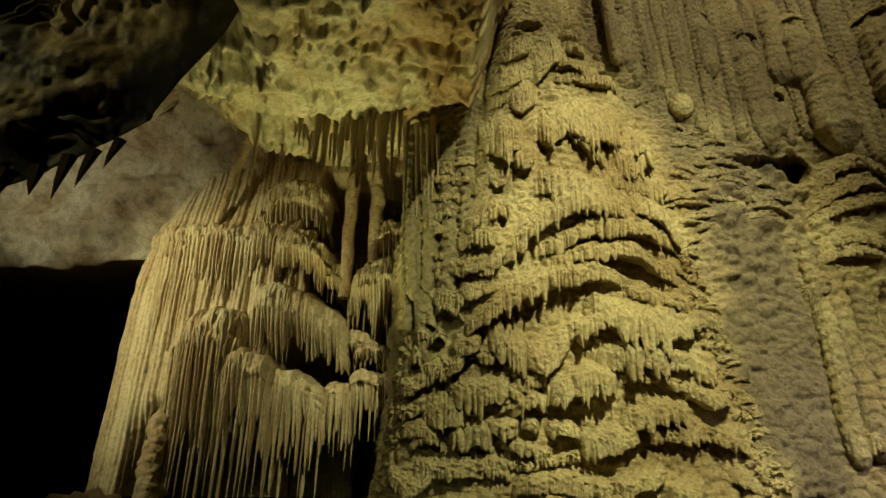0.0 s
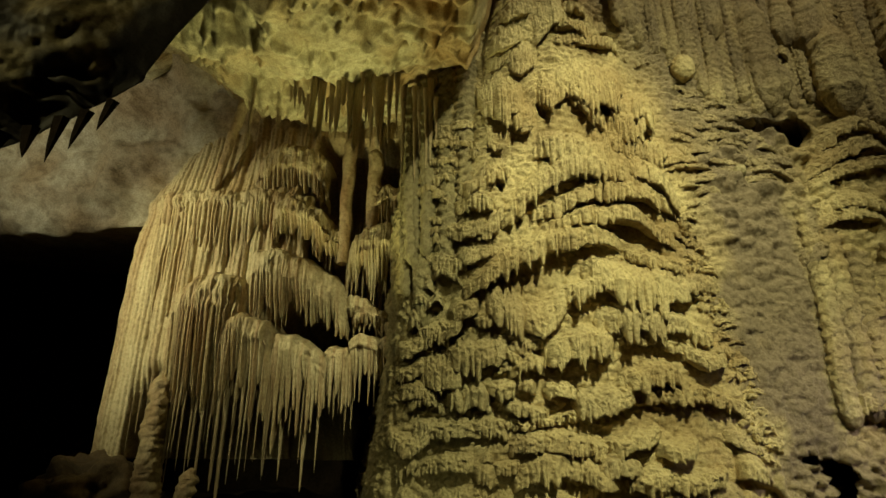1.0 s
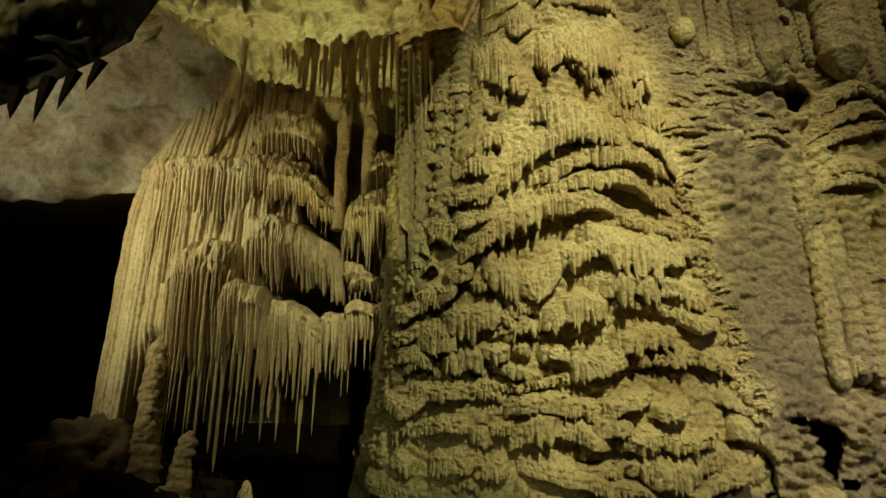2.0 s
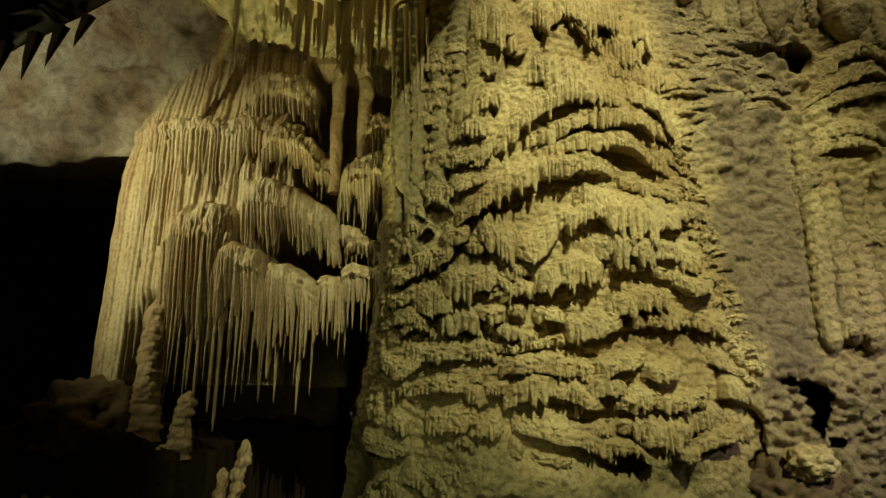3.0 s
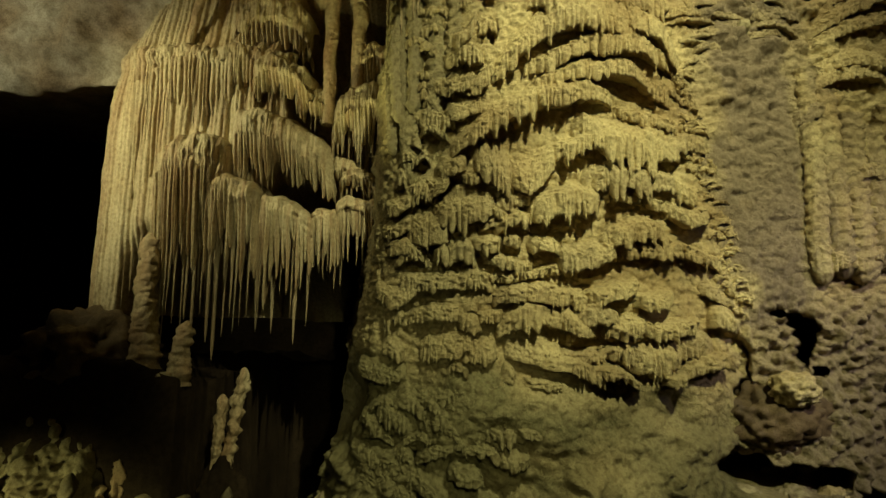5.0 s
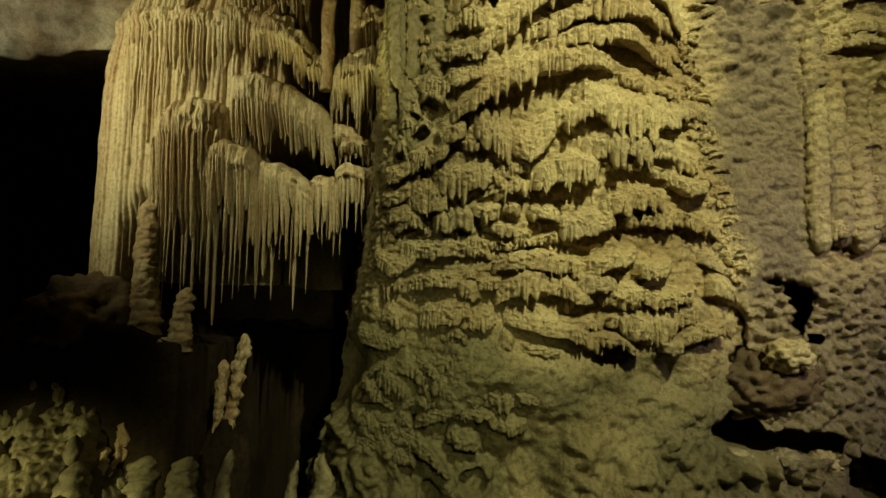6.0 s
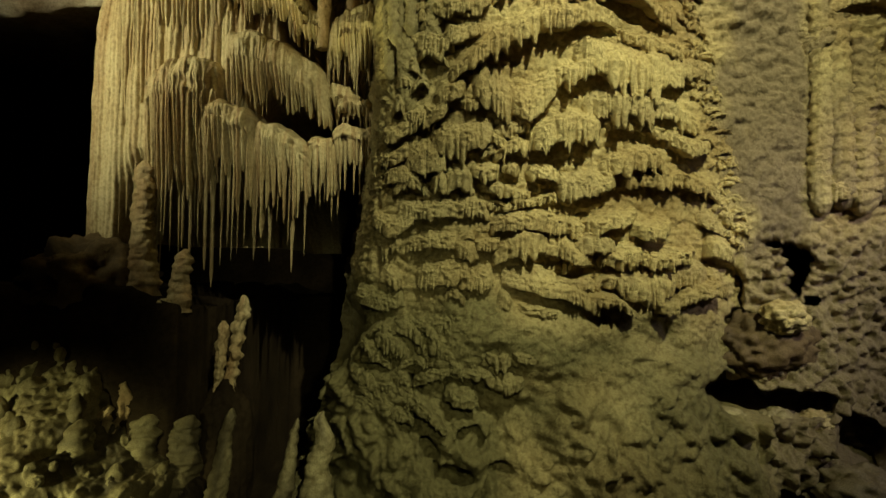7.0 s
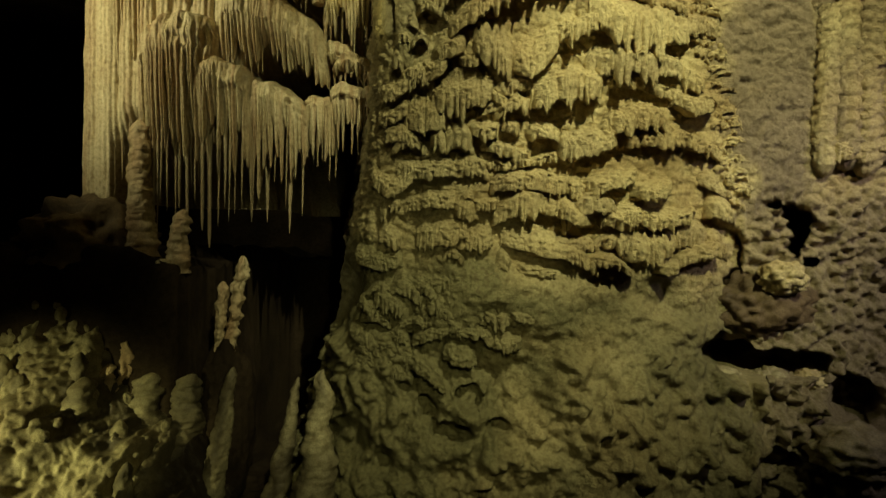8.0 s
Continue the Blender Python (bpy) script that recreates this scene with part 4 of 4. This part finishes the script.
for k in range(7):
    x = -0.68 + 0.55 * (k + rng.uniform(-0.4, 0.4)) / 6
    top = rng.uniform(8.6, 9.1)
    rod("flute", strip, x, float(front(x, 7)) - 0.2 - rng.uniform(0, 0.12), top, rng.uniform(0.9, 2.6), rng.uniform(0.035, 0.075), SHARP)


# ---- back wall on the far left ----
def build_back():
    u = np.linspace(0, 1, 130)
    x = np.linspace(-19, -3.2, 200)
    U, X = np.meshgrid(u, x, indexing="ij")
    Z = np.interp(U, (0, 0.12, 0.2, 1), (9.4, 7.9, 7.75, 13.0)) + 0.1 * fbm(X * 0.9, 0, U * 2, 3, 130)
    Y = np.interp(U, (0, 0.12, 0.2, 0.6, 1), (22, 14, 13.0, 11.9, 9.6))
    n = 0.55 * fbm(X * 0.4, 1, Z * 0.7, 3, 131) + 0.12 * fbm(X * 2.0, 1, Z * 2.6, 4, 132)
    d, who = cells(X * 0.9, Z * 1.2, 133)
    n = n - 0.22 * (1 - smooth(0, 0.5, d)) * (who > 0.75)
    return tagged(grid("wall_back", np.stack([X, Y - n, Z], -1), TAN, stain=np.clip(0.15 + 0.6 * fbm(X * 0.7, 2, Z * 0.9, 3, 134), 0, 0.8), flip=True), "pale tan undulating cave wall over a black passage", "cave wall", kind="structure")


build_back()


# ---- dark overhang ----
def build_overhang():
    u, v = np.linspace(0, 1, 300), np.linspace(-0.35, 1, 260)
    U, V = np.meshgrid(u, v, indexing="ij")
    X = np.interp(U, (0, 0.3, 0.45, 0.62, 0.75, 0.88, 1), (-6.6, -5.45, -4.85, -4.1, -3.75, -3.3, -2.75))
    Y = 6.5 + 0 * U
    Z = np.interp(U, (0, 0.3, 0.45, 0.62, 0.75, 0.88, 1), (5.85, 6.32, 6.72, 7.25, 8.0, 8.8, 10.6))
    f, b = np.maximum(V, 0), np.maximum(-V, 0)
    fold = np.sqrt(f + 0.004) - 0.063
    X = X - 2.6 * f * (0.4 + U) - 1.5 * b
    Y = Y - 1.0 * f - 0.2 * fold + 1.2 * b
    Z = Z + 2.8 * f + 0.3 * fold + 4 * b
    n = 0.3 * fbm(X * 0.8, Y * 0.8, Z * 0.8, 3, 140)
    warp = 0.5 * fbm(X * 1.2, Y, Z * 1.2, 3, 144)
    ridge = 1 - np.abs(fbm((X + warp) * 1.5 + 0.4 * Z, Y * 1.5, (Z + warp) * 1.5, 3, 141))
    n = n - 0.55 * smooth(0.55, 0.95, ridge) * smooth(-0.2, 0.3, vnoise(X * 0.9, Y, Z * 0.9, 145)) + 0.1 * fbm(X * 3, Y * 3, Z * 3, 3, 142)
    n = n + 0.25 * (V < 0) * fbm(X * 2.5, Y * 2.5, Z * 2.5, 4, 146) * smooth(0, 0.05, -V)
    keep = smooth(0.0, 0.3, np.abs(V))
    # stain blackens patches and the lower edge where shade should lie
    return tagged(grid("overhang", np.stack([X, Y - n * (0.12 + 0.88 * keep) * 0.8, Z - np.where(V < 0, 0.5, 0.4) * n * (0.12 + 0.88 * keep)], -1), DARK, stain=np.clip(0.55 + 1.9 * fbm(X * 1.1, Y, Z * 1.1, 4, 143) + 2.0 * (1 - smooth(0.02, 0.2, V + 0.08 * fbm(X * 1.5, 1, Z * 1.5, 2, 147))), 0, 1)), "jagged brown rock overhang with shade darkened into its colour", "rock overhang", kind="structure")


build_overhang()


def shard(x, y, z, length, r, lean):
    P = [(r * math.cos(a), 0.6 * r * math.sin(a), 0.18) for a in (0.2, 1.5, 2.6, 3.8, 5.2)] + [(0.55 * r * math.cos(a + 0.3), 0.35 * r * math.sin(a), -0.45 * length) for a in (0.2, 1.5, 2.6, 3.8, 5.2)] + [(0.2 * r, 0, -length)]
    F = [(k, (k + 1) % 5, 5 + (k + 1) % 5, 5 + k) for k in range(5)] + [(5 + k, 5 + (k + 1) % 5, 10) for k in range(5)]
    # shards get the near-black colour in place of shade
    ob = new("rock_shard", mesh_of("rock_shard", P, F, SHADE_BLACK, sharp=True))
    ob.matrix_basis = pose(x, y, z, 0, lean, 0)
    return tagged(ob, "pointed rock shard hanging from the overhang, blackened for shade", "rock", "shards under the overhang")


for spec in ((-4.95, 6.35, 6.4, 0.5, 0.11, 8), (-4.66, 6.35, 6.5, 0.42, 0.1, 14), (-5.7, 6.3, 6.15, 0.3, 0.2, 10), (-5.3, 6.35, 6.25, 0.28, 0.12, 4), (-4.4, 6.4, 6.7, 0.3, 0.09, 18)):
    shard(*spec)


# ---- floor, slope and what stands on it ----
def build_ground():
    x = np.concatenate([np.linspace(-20, -8.1, 24), np.linspace(-8, 0, 110), np.linspace(0.3, 14, 40)])
    y = np.concatenate([np.linspace(-10, 5.9, 40), np.linspace(6, 13, 110), np.linspace(13.2, 24, 24)])
    Y, X = np.meshgrid(y, x, indexing="ij")
    Z = -3.2 + 3.0 * (1 - smooth(1.2, 3.0, Y)) * smooth(-16, -12, X)
    rim = 10.15 + 7.2 * smooth(-4.4, -3.9, X)
    Z = Z + (np.interp(X, (-5.2, -4.6), (1.6, 1.25)) - Z) * smooth(0, 0.3, Y - rim + 0.08 * fbm(X, Y, 0, 2, 155)) * smooth(-12, -9, X)
    Z = Z + 0.1 * fbm(X * 2, Y * 2, 0, 4, 152)
    # shade of floor and ledge is put into their colour
    return tagged(grid("ground", np.stack([X, Y, Z], -1), SHADE_BLACK), "cave floor coloured near black for shade, with a raised ledge behind", "cave floor", kind="structure")


build_ground()


def bank_crest(x):
    return np.interp(x, (-10, -7, -6.4, -5.7, -5.3, -4.6, -4.0, -3.4), (0.6, 0.5, 0.7, 0.35, -0.7, -1.0, -1.7, -2.6))


def build_slope():
    """The lumpy bank of rock under the fluted formation."""
    v = np.linspace(0, 1.25, 260)
    x = np.linspace(-10.5, -3.4, 380)
    V, X = np.meshgrid(v, x, indexing="ij")
    over = np.maximum(V - 1, 0)
    crest = bank_crest(X)
    Y = 6.9 + 3.8 * np.minimum(V, 1) ** 0.8 + 1.2 * over
    Z = -2.9 + (crest + 2.9) * np.minimum(V, 1) - 6 * over
    n = 0.34 * fbm(X * 0.8, Y * 0.5, Z * 0.8, 4, 180)
    d, who = cells(X * 3.0 + 0.5 * fbm(X * 2, 0, Z * 2, 2, 187), Z * 3.2, 182)
    n = n + 0.13 * who * smooth(0, 0.55, 0.6 - d)
    d, who = cells(X * 8, Z * 9, 183)
    n = n + 0.09 * who * smooth(0, 0.5, 0.6 - d) + 0.09 * fbm(X * 4, Y * 4, Z * 3, 4, 184)
    d, who = cells((0.8 * X - 0.6 * Z) * 2.6, (0.6 * X + 0.8 * Z) * 1.1, 181)
    n = n - 0.7 * (who > 0.4) * (1 - smooth(0.14, 0.36, d + 0.1 * fbm(X * 5, 1, Z * 5, 2, 188)))
    # dark patches, crest and right end: shade painted into the bank's colour
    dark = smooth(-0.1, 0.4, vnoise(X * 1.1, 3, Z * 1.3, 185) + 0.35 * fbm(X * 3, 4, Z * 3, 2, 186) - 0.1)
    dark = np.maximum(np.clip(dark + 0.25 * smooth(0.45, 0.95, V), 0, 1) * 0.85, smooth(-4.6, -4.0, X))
    return tagged(grid("rock_slope", np.stack([X, Y - 0.75 * n, Z + 0.5 * n], -1), MUD, stain=np.clip(dark, 0, 1)), "olive lumpy rock bank under the curtain, shade darkened into its colour", "rock slope", kind="structure")


build_slope()


def boulder(name, label, x, y, z, sx, sy, sz, material=MUD, category="boulder", group="", rough=0.3, freq=2.2):
    bm = bmesh.new()
    bmesh.ops.create_icosphere(bm, subdivisions=5, radius=1)
    P = np.array([v.co[:] for v in bm.verts])
    seed = int(rng.integers(1, 10 ** 6))
    n = 1 + 0.5 * rough * fbm(P[:, 0] * freq + seed, P[:, 1] * freq, P[:, 2] * freq, 4, 160)
    n = n + 0.04 * fbm(P[:, 0] * 9 + seed, P[:, 1] * 9, P[:, 2] * 9, 3, 161)
    P = P * n[:, None] * (sx, sy, sz)
    for v, p in zip(bm.verts, P):
        v.co = p
    for f in bm.faces:
        f.smooth = True
    me = bpy.data.meshes.new(name)
    bm.to_mesh(me)
    bm.free()
    me.materials.append(material)
    ob = new(name, me)
    ob.location = (x, y, z)
    return tagged(ob, label, category, group)


S = "stalagmites on the slope"
pillar("stalagmite", "thick knotted cream stalagmite standing against the fluted curtain", -5.15, 10.8, 1.45, -5.22, 10.85, 3.95, 0.23, 0.13, knobs=0.2, group=S)
pillar("stalagmite", "short two-lobed stalagmite below the curtain", -4.52, 10.8, 1.15, -4.46, 10.8, 2.32, 0.15, 0.1, knobs=0.4, group=S)
# added support for the crooked stalagmite, near black in place of shade
boulder("boulder", "added rock hump coloured near black for shade", -3.65, 11.0, -1.65, 0.5, 0.5, 1.65, SHADE_BLACK, rough=0.2)
pillar("stalagmite", "crooked pale knobbly stalagmite rising out of the dark", -3.6, 10.9, -0.3, -3.33, 10.9, 1.48, 0.085, 0.06, knobs=0.6, group=S)
pillar("stalagmite", "small knobbly stalagmite beside the crooked one", -3.8, 10.95, -0.3, -3.74, 10.95, 1.0, 0.05, 0.07, knobs=0.6, group=S)
pillar("stalagmite", "smooth tapering stalagmite below the crooked one", -3.75, 10.3, -3.3, -3.3, 10.3, -0.45, 0.24, 0.06, material=MUD, knobs=0.14, group=S)
boulder("rock", "small pale flat stone on the dark ledge", -4.72, 10.62, 1.34, 0.17, 0.12, 0.08, FLUTED, "rock", rough=0.5)
pillar("stalagmite", "thin pointed stalagmite near the foot of the column", -2.55, 10.0, -3.3, -2.13, 10.0, -0.55, 0.26, 0.03, material=MUD, knobs=0.16, group=S)
pillar("stalagmite", "pointed stalagmite leaning against the foot of the column", -1.8, 8.9, -3.3, -1.42, 8.9, -0.18, 0.45, 0.05, material=MUD, knobs=0.12, group=S)
pillar("stalagmite", "popcorn-covered bright stalagmite on the slope", -5.4, 10.4, -1.3, -5.12, 10.4, 0.0, 0.14, 0.07, knobs=0.6, group=S)
pillar("stalagmite", "short popcorn-covered stalagmite on the slope", -5.55, 10.3, -1.3, -5.45, 10.3, -0.4, 0.13, 0.08, knobs=0.6, group=S)
pillar("stalagmite", "broad lumpy stalagmite on the slope", -4.85, 10.4, -1.7, -4.75, 10.4, -0.55, 0.32, 0.16, material=MUD, knobs=0.35, group=S)
pillar("stalagmite", "broad lumpy stalagmite on the slope", -4.25, 10.5, -2.0, -4.12, 10.5, -0.62, 0.34, 0.14, material=MUD, knobs=0.35, group=S)
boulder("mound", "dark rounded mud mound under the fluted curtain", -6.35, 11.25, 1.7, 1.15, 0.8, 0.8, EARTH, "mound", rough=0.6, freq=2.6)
boulder("boulder", "pale rounded boulder wedged in the wall", 5.2, 8.36, 1.3, 0.34, 0.3, 0.23, CALCITE, rough=0.36, freq=3)
boulder("nodule", "rounded pale yellow knob of flowstone on the wall", 4.45, 8.62, 9.15, 0.21, 0.2, 0.27, CALCITE, "flowstone", rough=0.14)
boulder("nodule", "small pale knob of flowstone beside the grey band", 5.12, 8.68, 7.04, 0.11, 0.12, 0.12, MUD, "flowstone", rough=0.2)
# dark earth colour replaces the shade on this boulder
boulder("boulder", "large boulder darkened brown for shade, bulging above a dark hollow", 5.12, 8.76, 0.82, 0.78, 0.42, 0.5, EARTH, rough=0.45, freq=3.2)
boulder("boulder", "rough yellow-brown block under the dark hollow", 4.4, 8.66, -0.2, 0.36, 0.26, 0.17, MUD, rough=0.4, freq=3)
boulder("boulder", "rough yellow-brown block under the dark hollow", 5.2, 8.66, -0.26, 0.3, 0.26, 0.19, MUD, rough=0.4, freq=3)
boulder("boulder", "small yellow-brown block beside the dark hollow", 5.8, 8.62, -0.24, 0.22, 0.26, 0.17, CALCITE, rough=0.35, freq=3)
boulder("boulder", "low brown boulder at the foot of the wall", 6.0, 8.0, -1.05, 0.6, 0.5, 0.36, MUD, rough=0.42, freq=2.6)


# blunt stubs that make up the bank
for k in range(26):
    v, x = rng.uniform(0.1, 0.95), rng.uniform(-8.0, -4.5)
    y, z = 7.0 + 3.8 * v ** 0.8, -2.95 + (float(bank_crest(x)) + 2.9) * v
    r = rng.uniform(0.09, 0.17)
    pillar("stalagmite", "low blunt olive stub of rock on the bank", x, y, z - 0.15, x + rng.uniform(0.0, 0.15), y, z + rng.uniform(0.25, 0.6), r * 1.5, r * 0.8, material=MUD, knobs=0.2, group="stubs on the bank")


# loose rocks on the bank
def rock_mesh(k):
    bm = bmesh.new()
    bmesh.ops.create_icosphere(bm, subdivisions=4, radius=1)
    P = np.array([v.co[:] for v in bm.verts])
    n = 1 + 0.22 * fbm(P[:, 0] * 1.3 + 17 * k, P[:, 1] * 1.3, P[:, 2] * 0.8, 3, 190) + 0.1 * fbm(P[:, 0] * 5 + k, P[:, 1] * 5, P[:, 2] * 5, 3, 191)
    for v, p in zip(bm.verts, P * n[:, None]):
        v.co = p
    for f in bm.faces:
        f.smooth = True
    me = bpy.data.meshes.new("rock")
    bm.to_mesh(me)
    bm.free()
    me.materials.append(MUD)
    return me


ROCKS = [rock_mesh(k) for k in range(9)]
for k in range(26):
    v, x = rng.uniform(0.05, 1.0), rng.uniform(-8.2, -4.2)
    crest = float(bank_crest(x))
    size = rng.uniform(0.04, 0.11) * (1.15 - 0.4 * v)
    ob = new("rock", ROCKS[int(rng.integers(9))])
    ob.matrix_basis = pose(x, 6.75 + 3.8 * v ** 0.8, -2.75 + (crest + 2.9) * v, rng.uniform(-25, 25), rng.uniform(-25, 25), rng.uniform(0, 360)) @ Matrix.Diagonal((size, size, size * rng.uniform(0.8, 1.7), 1))
    tagged(ob, "olive mud-coated rock lying on the lumpy bank", "rock", "rocks on the bank")


# ---- closing shell ----
def build_shell():
    a = np.linspace(-np.pi * 1.02, np.pi * 1.02, 120)
    z = np.linspace(-4, 20, 50)
    A, Z = np.meshgrid(a, z, indexing="ij")
    R = 1 + 0.08 * fbm(np.cos(A) * 2, np.sin(A) * 2, Z * 0.3, 3, 170)
    # darkness of the far passage is put into the wall's colour
    return tagged(grid("wall_far", np.stack([-2 + 16.5 * R * np.cos(A), 7 + 16.5 * R * np.sin(A), Z], -1), SHADE_BLACK, flip=True), "rough cave wall coloured near black for darkness", "cave wall", kind="structure")


build_shell()
